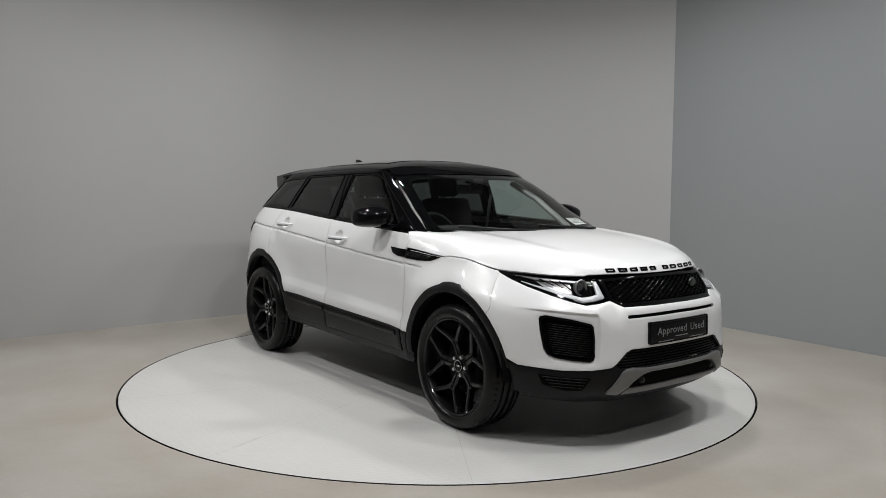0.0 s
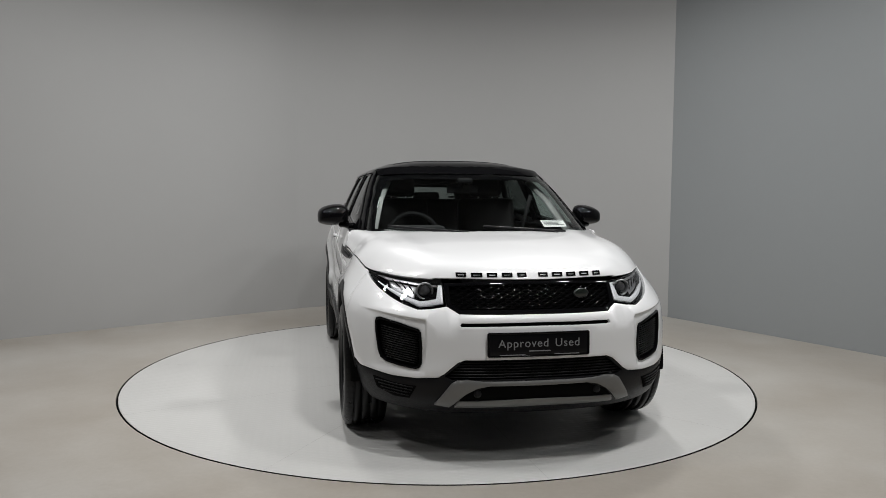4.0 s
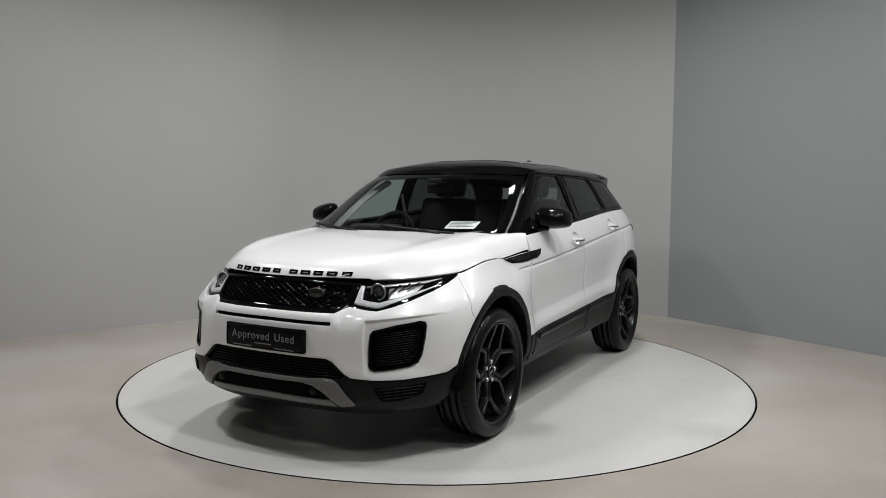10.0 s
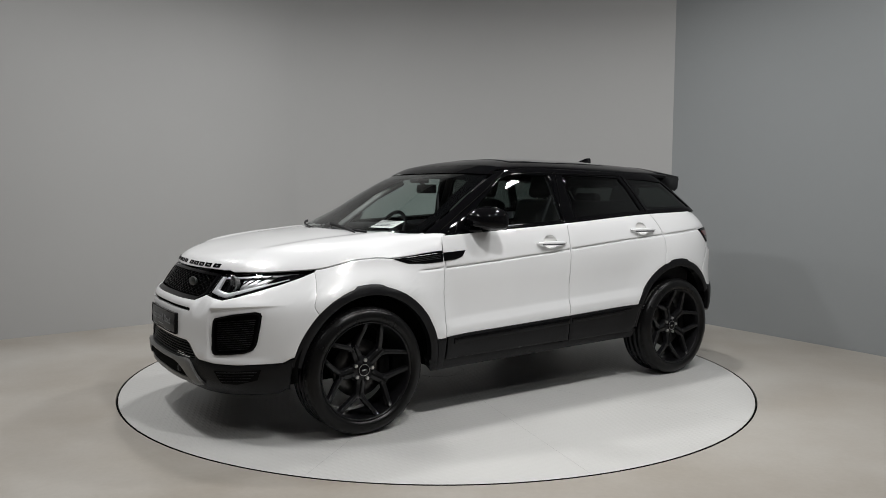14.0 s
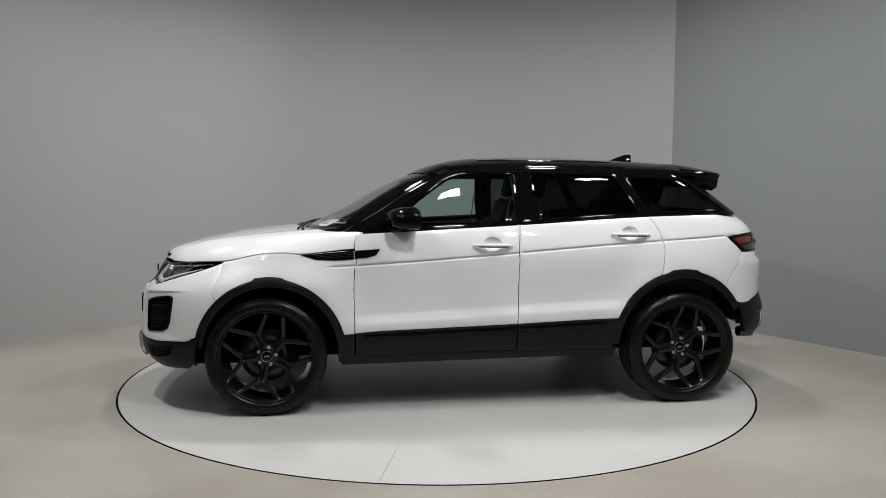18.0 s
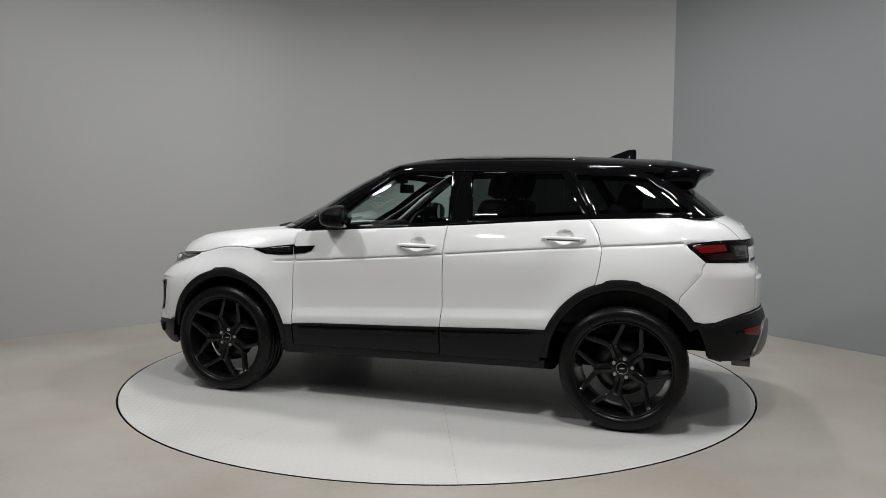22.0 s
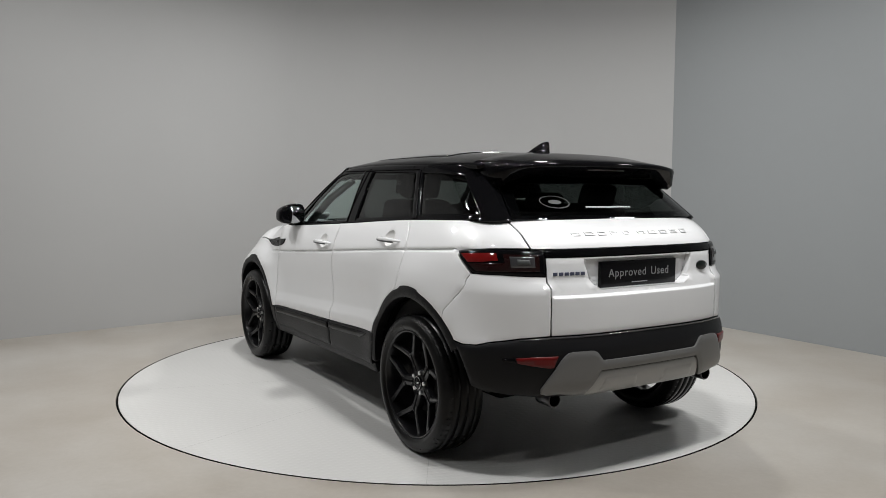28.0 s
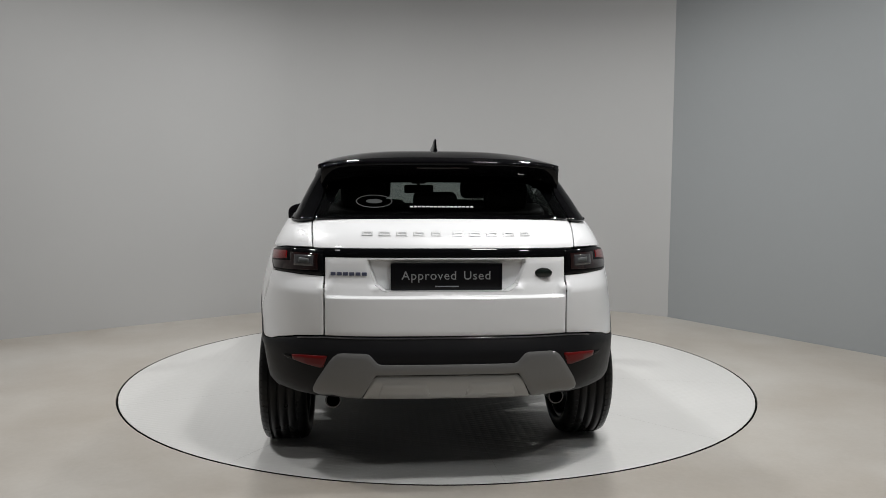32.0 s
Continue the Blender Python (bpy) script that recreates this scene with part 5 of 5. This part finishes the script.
def build_spoiler():
    vs, fs = [], []
    ys = np.linspace(-0.605, 0.605, 41)
    for y in ys:
        t = abs(y) / 0.605
        zt = float(roof(np.array([-1.42]), np.array([y * 0.98]))[0][2])
        tip_x = -1.785 + 0.10 * t ** 5
        tip_z = 1.538 - 0.012 * t ** 2 - 0.018 * t ** 8
        zg = 1.455 - 0.008 * t ** 2 - 0.04 * t ** 8
        prof = [(-1.40, zt - 0.004), (-1.43, zt + 0.002), (-1.55, zt - 0.010), (-1.68, (zt - 0.01) * 0.35 + tip_z * 0.65 + 0.003), (tip_x + 0.01, tip_z + 0.002), (tip_x, tip_z - 0.008), (tip_x + 0.008, tip_z - 0.022),
                (-1.70 + 0.03 * t ** 5, zg + 0.018), (-1.635, zg - 0.004), (-1.56, zg + 0.006)]
        vs += [(x, y, z) for x, z in prof]
    k = 10
    for i in range(len(ys) - 1):
        for j in range(k - 1):
            fs.append((i * k + j, i * k + j + 1, (i + 1) * k + j + 1, (i + 1) * k + j))
    fs += [tuple(range(k)), tuple((len(ys) - 1) * k + j for j in reversed(range(k)))]
    ob = part("rear_spoiler", (vs, fs), GLOSS, car, "gloss black roof spoiler")
    bmx = bmesh.new()
    bmx.from_mesh(ob.data)
    bmesh.ops.recalc_face_normals(bmx, faces=bmx.faces)
    bmx.to_mesh(ob.data)
    bmx.free()
    part("brake_light", box_bm(-1.755, 0, 1.503, 0.012, 0.26, 0.010, 0.002), REDDARK, ob, "dark red high brake light")
    return ob


spoiler = build_spoiler()


def build_fin():
    vs, fs = [], []
    prof = [(-1.08, 0.0, 0.018), (-1.115, 0.013, 0.023), (-1.175, 0.042, 0.021), (-1.235, 0.066, 0.014), (-1.275, 0.072, 0.009), (-1.287, 0.064, 0.008), (-1.278, 0.022, 0.016), (-1.282, 0.0, 0.020)]
    base = [float(roof(np.array([x]), np.array([0.0]))[0][2]) - 0.004 for x, _, _ in prof]
    for (x, h, w), b in zip(prof, base):
        vs += [(x, w, b), (x, w * 0.45, b + h), (x, -w * 0.45, b + h), (x, -w, b)]
    for i in range(len(prof) - 1):
        for j in range(3):
            fs.append((i * 4 + j, i * 4 + j + 1, i * 4 + 5 + j, i * 4 + 4 + j))
    return part("aerial_fin", (vs, fs), GLOSS, car, "black shark-fin aerial")


build_fin()

# cowl and wipers
cw = []
for y in np.linspace(-0.68, 0.68, 33):
    x0 = cowl_x(y) + 0.01
    z0 = float(hood(np.array([min(x0 + 0.01, 1.19)]), np.array([y]))[0][2]) - 0.012
    cw.append(((x0, y, z0), (x0 - 0.035, y, z0 - 0.012), (x0 - 0.13 + 0.05 * abs(y), y, z0 - 0.006)))
vs = [p for r in cw for p in r]
fs = [(i * 3 + j, i * 3 + j + 1, i * 3 + 4 + j, i * 3 + 3 + j) for i in range(32) for j in range(2)]
cowl_ob = part("cowl_panel", (vs, [f[::-1] for f in fs]), CLAD, car, "black cowl below the windscreen")


def on_screen(y, z, lift=0.012):
    p = GLASSH(*GLASSH.at("f", y, z))
    return (p[0] + lift * 0.5, p[1], p[2] + lift)


for a, b, c in (((0.52, 1.118), (-0.02, 1.150), (0.30, 1.128)), ((-0.02, 1.108), (-0.62, 1.150), (-0.26, 1.122))):
    blade = [on_screen(a[0] + (b[0] - a[0]) * t, a[1] + (b[1] - a[1]) * t) for t in np.linspace(0, 1, 12)]
    wob = part("wiper", tube(blade, 0.008, 6, flat=(0.006, 0.010)), CLAD, car, "black wiper")
    arm = [on_screen(a[0] + 0.02, 1.085, 0.0), on_screen(c[0] + 0.12, c[1] - 0.014, 0.02), on_screen(c[0], c[1], 0.02)]
    part("wiper_arm", tube(arm, 0.007, 6), CLAD, wob)

# mirrors
def build_mirror(mirror):
    sg = -1 if mirror else 1
    fold = 0.0 if mirror else -0.035
    bm = bmesh.new()
    bmesh.ops.create_uvsphere(bm, u_segments=28, v_segments=16, radius=1.0)
    for v in bm.verts:
        x, y, z = v.co
        e = lambda q, n: math.copysign(abs(q) ** n, q)
        x, y, z = e(x, 0.75), e(y, 0.58), e(z, 0.62 if z > 0 else 0.45)
        wy = 0.105
        hz = (0.080 - 0.016 * max(0, y)) * (1 - 0.22 * max(0, x)) * (1.0 if z > 0 else 0.86)
        dx = 0.125 if x > 0 else 0.10
        if x < -0.35:
            x = -0.35 + (x + 0.35) * 0.22
        v.co = (0.490 + x * dx - 0.03 * y, (0.945 + fold + y * wy) * sg, 1.212 + z * hz - 0.006 * y)
    if sg < 0:
        bmesh.ops.reverse_faces(bm, faces=bm.faces)
    head = part("door_mirror", bm, GLOSS, car, "gloss black door mirror")
    arm = [(0.60, 0.795, 1.150), (0.575, 0.84, 1.146), (0.545, 0.89, 1.150)]
    part("mirror_arm", tube([(x, y * sg, z) for x, y, z in arm], 0.03, 10, flat=(0.035, 0.018)), GLOSS, head)
    gm = lathe([(0.0005, 0.0), (0.062, 0.0), (0.066, 0.004)], 24, "x")
    part("mirror_glass", ([(0.436 + a + b * 0.13, (0.945 + fold + b * 1.25) * sg, 1.212 + c * 0.94) for a, b, c in gm[0]], gm[1]), MIRROR, head, "mirror glass")
    part("indicator", tube([(0.565 - 0.1 * (y - 0.93) ** 2, (y + fold) * sg, 1.205) for y in np.linspace(0.88, 1.02, 8)], 0.005, 6), SMOKE, head)
    sail = GLASSH.path(("s", 0.795, 1.130), ("s", 0.62, 1.240), ("s", 0.60, 1.150))
    part("mirror_sail", panel(sail, GLASSH, step=0.03, off=0.004, depth=0.008, mirror=mirror, core=(-0.3, 0, 1.2)), GLOSS, head)


build_mirror(False)
build_mirror(True)


# handles
def build_handle(x0, x1, z, door, mirror):
    sg = -1 if mirror else 1
    xc = (x0 + x1) / 2
    y = float(flank(xc, z + 0.0))
    pts = []
    n = 16
    for i in range(n + 1):
        t = i / n
        x = x0 + (x1 - x0) * t
        bow = math.sin(math.pi * t)
        pts.append((x, (float(flank(x, z)) + 0.008 + 0.026 * bow ** 0.7) * sg, z + 0.003 * (0.5 - t)))
    vs, fs = [], []
    for i, p in enumerate(pts):
        t = i / n
        h = 0.005 + 0.010 * math.sin(math.pi * t) ** 0.6
        d = 0.009
        for k in range(8):
            a = 2 * math.pi * (k + 0.5) / 8
            vs.append((p[0], p[1] + d * math.cos(a) * sg, p[2] + h * math.sin(a)))
    for i in range(n):
        for k in range(8):
            f = (i * 8 + k, i * 8 + (k + 1) % 8, (i + 1) * 8 + (k + 1) % 8, (i + 1) * 8 + k)
            fs.append(f if sg > 0 else f[::-1])
    fs += [tuple(range(8)), tuple(n * 8 + k for k in range(8))]
    part("door_handle", (vs, fs), WHITE, door, "white door handle")
    # dull dark strip along the handle's lower edge
    strip = [(x, yy + 0.0075 * sg, zz - 0.008) for x, yy, zz in pts[2:-2]]
    part("handle_strip", tube(strip, 0.005, 6), BADGE, door, "dull dark strip along the handle's lower edge")
    def bowl(s, zz):
        p = BODY(s, zz).copy()
        dd = ((p[..., 0] - xc) / 0.058) ** 2 + ((p[..., 2] - z - 0.008) / 0.046) ** 2
        p[..., 1] -= 0.030 * np.clip(1 - dd, 0, 1) ** 0.6 * np.sign(p[..., 1])
        return p
    part("handle_cup", panel(cup_loop(x0, x1, z), bowl, step=0.010, depth=0, lip=0.0, mirror=mirror), CUP, door)


CUP = mat("shaded_white_cup", (0.78, 0.78, 0.77), 0.4, coat=0.8)
for mirror, (wg, fd, rd) in zip((False, True), sides):
    build_handle(*HANDLES[0], fd, mirror)
    build_handle(*HANDLES[1], rd, mirror)

# ---- wheels ----


def build_wheel():
    w = new("wheel")
    T = 0.1225
    R = TR
    prof = [(0.282, -T * 0.82), (0.290, -T * 0.95), (0.308, -T), (0.335, -T * 0.97), (0.352, -T * 0.88), (R - 0.005, -T * 0.74)]
    gro = []
    for c in (-0.55, -0.19, 0.19, 0.55):
        gro += [(R, T * c - 0.006), (R - 0.008, T * c - 0.005), (R - 0.008, T * c + 0.005), (R, T * c + 0.006)]
    prof += gro + [(R - 0.005, T * 0.74), (0.352, T * 0.88), (0.335, T * 0.97), (0.318, T), (0.312, T * 1.006), (0.306, T), (0.292, T * 0.95), (0.282, T * 0.82)]
    vs, fs = lathe(prof, 96)
    part("tyre", (vs, [f[::-1] for f in fs]), RUBBER, w, "black rubber tyre")
    # shoulder tread blocks
    bv, bf = [], []
    for i in range(64):
        a0 = 2 * math.pi * i / 64
        a1 = a0 + 2 * math.pi / 64 * 0.80
        for sgn in (-1, 1):
            o = len(bv)
            for a in (a0, a1):
                for r, h in ((R + 0.001, 0.60), (R - 0.003, 0.735), (0.354, 0.885), (0.346, 0.89)):
                    bv.append((r * math.cos(a), h * T * sgn, r * math.sin(a)))
            for k in range(3):
                f = (o + k, o + k + 1, o + 5 + k, o + 4 + k)
                bf.append(f if sgn > 0 else f[::-1])
    tagged(part("tread", (bv, bf), RUBBER, w), kind="stuff")
    part("rim_barrel", lathe([(0.282, 0.100), (0.287, 0.107), (0.281, 0.112), (0.274, 0.102), (0.268, 0.06), (0.252, -0.02), (0.252, -0.09), (0.282, -0.10)], 72), RIM, w, "gloss black alloy rim")
    # five stems, each forking into two branches that run beside their neighbours
    def bar(pts, wid, th):
        vs, fs = [], []
        p = [Vector((a, 0, c)) for a, _, c in pts]
        for i, (q, (_, dep, _)) in enumerate(zip(p, pts)):
            t = (p[min(i + 1, len(p) - 1)] - p[max(i - 1, 0)]).normalized()
            u = Vector((t.z, 0, -t.x))
            ww = wid[i] if isinstance(wid, (list, tuple)) else wid
            for du, dy in ((-ww, -th), (-ww, -0.004), (-ww * 0.84, 0.0), (ww * 0.84, 0.0), (ww, -0.004), (ww, -th)):
                vs.append(q + u * du + Vector((0, dep + dy, 0)))
        k = 6
        for i in range(len(p) - 1):
            for j in range(k - 1):
                fs.append((i * k + j, i * k + j + 1, (i + 1) * k + j + 1, (i + 1) * k + j))
        fs += [tuple(range(k)), tuple((len(p) - 1) * k + j for j in range(k))[::-1]]
        return vs, fs

    def pol(r, a, d):
        return (r * math.cos(a), d, r * math.sin(a))
    for k in range(5):
        c = radians(72 * k)
        stem = bar([pol(0.040, c, 0.056), pol(0.090, c, 0.060), pol(0.135, c, 0.067), pol(0.162, c, 0.0725)], [0.0310, 0.0285, 0.0260, 0.0200], 0.036)
        arm = part("spoke", stem, RIM, w, "gloss black forked spoke")
        for sgn in (-1, 1):
            limb = [pol(0.132, c + radians(4.5 * sgn), 0.0665), pol(0.158, c + radians(8.0 * sgn), 0.0718), pol(0.190, c + radians(15.0 * sgn), 0.0785),
                    pol(0.230, c + radians(21.5 * sgn), 0.0875), pol(0.276, c + radians(26.0 * sgn), 0.0980)]
            part("spoke_branch", bar(limb, [0.0150, 0.0142, 0.0132, 0.0125, 0.0135], 0.034), RIM, arm)
        # dark bar on top of the stem, coloured as the shade in its slot
        groove = bar([pol(0.062, c, 0.0592), pol(0.100, c, 0.0633), pol(0.140, c, 0.0702), pol(0.156, c, 0.0728)], [0.0055, 0.0060, 0.0060, 0.004], 0.004)
        part("groove_shade_bar", groove, DARK, arm)
    part("hub", lathe([(0.0005, 0.058), (0.040, 0.058), (0.066, 0.054), (0.072, 0.046), (0.078, 0.0), (0.075, -0.02)], 40), RIM, w)
    part("centre_cap", lathe([(0.0005, 0.068), (0.032, 0.067), (0.036, 0.063), (0.038, 0.056)], 32), GLOSS, w, "black centre cap")
    part("cap_ring", tube([(0.033 * math.cos(t), 0.068, 0.033 * math.sin(t)) for t in np.linspace(0, 2 * math.pi, 25)[:-1]], 0.0018, 5, True), BRIGHT, w)
    part("cap_bar", box_bm(0, 0.069, 0, 0.030, 0.001, 0.009), BRIGHT, w)
    for k in range(5):
        a = radians(36 + 72 * k)
        part("wheel_nut", lathe([(0.0005, 0.066), (0.0095, 0.066), (0.012, 0.062), (0.012, 0.05)], 8, centre=(0.056 * math.cos(a), 0, 0.056 * math.sin(a))), BRIGHT, w, "silver wheel nut", smooth=False)
    part("brake_disc", lathe([(0.07, 0.0), (0.08, 0.012), (0.165, 0.012), (0.167, 0.0), (0.165, -0.012)], 48), STEEL, w, "grey steel brake disc")
    cal = []
    for r, h in ((0.120, 0.03), (0.182, 0.03), (0.19, 0.0), (0.182, -0.05)):
        cal.append((r, h))
    part("brake_caliper", lathe(cal, 10, "y", radians(150), radians(205)), DARK, w)
    return w


proto = build_wheel()
first = True
for xw in (WB, -WB):
    for sg in (1, -1):
        spin = {(WB, 1): 6.4, (-WB, 1): 6, (WB, -1): -4, (-WB, -1): 9}[(xw, sg)]
        m = pose(HUBS[xw], 0.812 * sg, WZ, 0, 0, 0 if sg > 0 else 180) @ pose(0, 0, 0, 0, spin, 0)
        ob = proto if first else copy_thing(proto, m)
        ob.matrix_basis = m
        ob.parent = car
        ob["label"] = "black five-spoke alloy wheel with a low-profile tyre"
        first = False

# ---- cabin ----
cabin = part("cabin_floor", box_bm(-0.35, 0, 0.56, 2.5, 1.5, 0.06, 0.02), TRIM, car, "dark cabin floor")
for sg in (1, -1):
    part("door_card", box_bm(-0.45, 0.80 * sg, 0.86, 2.2, 0.05, 0.52, 0.02), TRIM, cabin)
part("headliner", panel([(0.15, -0.52), (0.15, 0.52), (-1.45, 0.50), (-1.45, -0.50)], lambda x, y: roof(x, y) - np.array([0, 0, 0.045]), step=0.1, depth=0), LINER, roof_ob, "pale grey headliner")
part("boot_cover", box_bm(-1.55, 0, 1.10, 0.55, 1.30, 0.03, 0.01), TRIM, cabin)
dash = part("dashboard", box_bm(0.80, 0, 0.98, 0.50, 1.50, 0.24, 0.06), TRIM, car, "dark dashboard")
part("dash_top", box_bm(0.92, 0, 1.085, 0.42, 1.42, 0.035, 0.015), TRIM, dash)
part("instrument_cowl", box_bm(0.66, -0.37, 1.115, 0.20, 0.36, 0.07, 0.03), TRIM, dash)
sw_m = pose(0.46, -0.37, 1.06, 0, -24, 0)
part("steering_wheel", ([sw_m @ Vector(v) for v in tube([(0, 0.182 * math.cos(t), 0.182 * math.sin(t)) for t in np.linspace(0, 2 * math.pi, 37)[:-1]], 0.015, 8, True)[0]],
                        tube([(0, 0.182 * math.cos(t), 0.182 * math.sin(t)) for t in np.linspace(0, 2 * math.pi, 37)[:-1]], 0.015, 8, True)[1]), TRIM, dash, "dark steering wheel")
part("wheel_boss", box_bm(0, 0, -0.01, 0.05, 0.16, 0.12, 0.02, m=sw_m), TRIM, dash)
for yy, zz in ((0.12, 0), (-0.12, 0), (0, -0.12)):
    part("wheel_spoke", box_bm(0, yy, zz - 0.01, 0.02, 0.12 if yy else 0.05, 0.03 if yy else 0.12, 0.006, m=sw_m), TRIM, dash)


def seat(x, y, wide=0.50):
    s = part("seat", box_bm(x + 0.12, y, 0.70, 0.50, wide, 0.18, 0.06, seg=3), CLOTH, car, "dark leather seat")
    part("backrest", box_bm(0, 0, 0.30, 0.15, wide * 0.96, 0.62, 0.06, m=pose(x - 0.12, y, 0.74, 0, -17, 0), seg=3), CLOTH, s)
    part("headrest", box_bm(0, 0, 0.72, 0.10, 0.27, 0.19, 0.045, m=pose(x - 0.12, y, 0.74, 0, -15, 0), seg=3), CLOTH, s)
    for d in (-0.06, 0.06):
        part("headrest_post", tube([pose(x - 0.12, y, 0.74, 0, -15, 0) @ Vector((0, d, q)) for q in (0.58, 0.66)], 0.007, 6), BRIGHT, s)
    return s


seat(-0.14, 0.37)
seat(-0.14, -0.37)
bench = part("rear_bench", box_bm(-0.78, 0, 0.74, 0.48, 1.26, 0.18, 0.06, seg=3), CLOTH, car, "dark leather rear bench")
part("backrest", box_bm(0, 0, 0.28, 0.14, 1.26, 0.56, 0.05, m=pose(-1.06, 0, 0.78, 0, -20, 0), seg=3), CLOTH, bench)
for y in (-0.40, 0.0, 0.40):
    part("headrest", box_bm(0, y, 0.62 if y else 0.59, 0.09, 0.25, 0.15 if y else 0.09, 0.04, m=pose(-1.06, 0, 0.78, 0, -20, 0), seg=3), CLOTH, bench)
for sg in (1, -1):
    pts = [(-0.275, 0.765 * sg, 1.15), (-0.275, 0.705 * sg, 1.32), (-0.275, 0.62 * sg, 1.50)]
    part("pillar_trim", tube(pts, 0.03, 8, flat=(0.018, 0.034)), TRIM, cabin)
    ap = [(0.72, 0.69 * sg, 1.12), (0.45, 0.62 * sg, 1.33), (0.24, 0.545 * sg, 1.455)]
    part("pillar_trim", tube(ap, 0.025, 8, flat=(0.036, 0.022)), LINER, cabin, "pale grey pillar trim")
    part("belt_strap", tube([(-0.20, 0.70 * sg, 1.36), (-0.16, 0.62 * sg, 1.10), (-0.15, 0.56 * sg, 0.85)], 0.02, 4, flat=(0.022, 0.003)), TRIM, cabin)
im = part("interior_mirror", box_bm(0.37, 0.0, 1.405, 0.03, 0.23, 0.065, 0.012), TRIM, car, "dark interior mirror")
part("mirror_stalk", tube([(0.38, 0, 1.42), (0.44, 0, 1.475)], 0.012, 8), TRIM, im)
part("sensor_cover", box_bm(0.43, 0.0, 1.465, 0.10, 0.11, 0.035, 0.012, m=pose(0, 0, 0)), TRIM, im)


# papers and stickers on glass
def on_glass(a0, a1, b0, b1, kind, lift, step=0.02, n=6):
    g = GLASSH.path(*[(kind, a, b) for a, b in ((a0, b0), (a1, b0), (a1, b1), (a0, b1))])
    return panel(g, GLASSH, step=step, off=lift, depth=0.0, lip=0, core=(-0.3, 0, 1.0))


paper = part("paper_sticker", on_glass(0.405, 0.585, 1.166, 1.208, "f", -0.012), PAPER, wscreen, "white printed paper inside the windscreen")
for k in range(4):
    part("print_line", on_glass(0.415, 0.572 - 0.02 * (k % 3), 1.200 - 0.008 * k, 1.2025 - 0.008 * k, "f", -0.0095), INK, wscreen)
for i, w in enumerate((0.022, 0.022, 0.022, 0.016, 0.026, 0.018, 0.018, 0.024, 0.018, 0.024, 0.016, 0.014, 0.018, 0.012, 0.008, 0.014)):
    a = 0.158 - 0.0200 * i
    part("window_letter_bar", on_glass(a - 0.0065 - w * 0.12, a + 0.0065, 1.302, 1.309, "r", 0.004, 0.01), DECAL, rglass, "plain white bar on the rear window")
ov = [GLASSH.at("r", 0.34 + 0.090 * math.cos(t), 1.332 + 0.032 * math.sin(t)) for t in np.linspace(0, 2 * math.pi, 33)[:-1]]
oi = [GLASSH.at("r", 0.34 + 0.085 * math.cos(t), 1.332 + 0.0285 * math.sin(t)) for t in np.linspace(0, 2 * math.pi, 33)[:-1]]
om = [GLASSH.at("r", 0.34 + 0.040 * math.cos(t), 1.332 + 0.011 * math.sin(t)) for t in np.linspace(0, 2 * math.pi, 25)[:-1]]
part("oval_sticker", panel(ov, GLASSH, step=0.02, holes=[oi], off=0.003, depth=0, lip=0, rim=0.002, core=(-0.3, 0, 1.0)), STICKER, rglass, "pale oval window sticker")
part("oval_sticker", panel(om, GLASSH, step=0.02, off=0.003, depth=0, lip=0, rim=0.002, core=(-0.3, 0, 1.0)), STICKER, rglass)


def motions():
    rows, rows2 = [], []
    for t in range(0, 33):
        turn = pose(0, 0, 0, 0, 0, TURN_START + TURN_RATE * t)
        rows.append((float(t), turn))
        rows2.append((float(t), turn @ pose(CAR_OFF[0], CAR_OFF[1], 0.002)))
    car.scale = (1.0, 1.0, 0.988)
    walk(turntable, rows)
    walk(car, rows2)


motions()
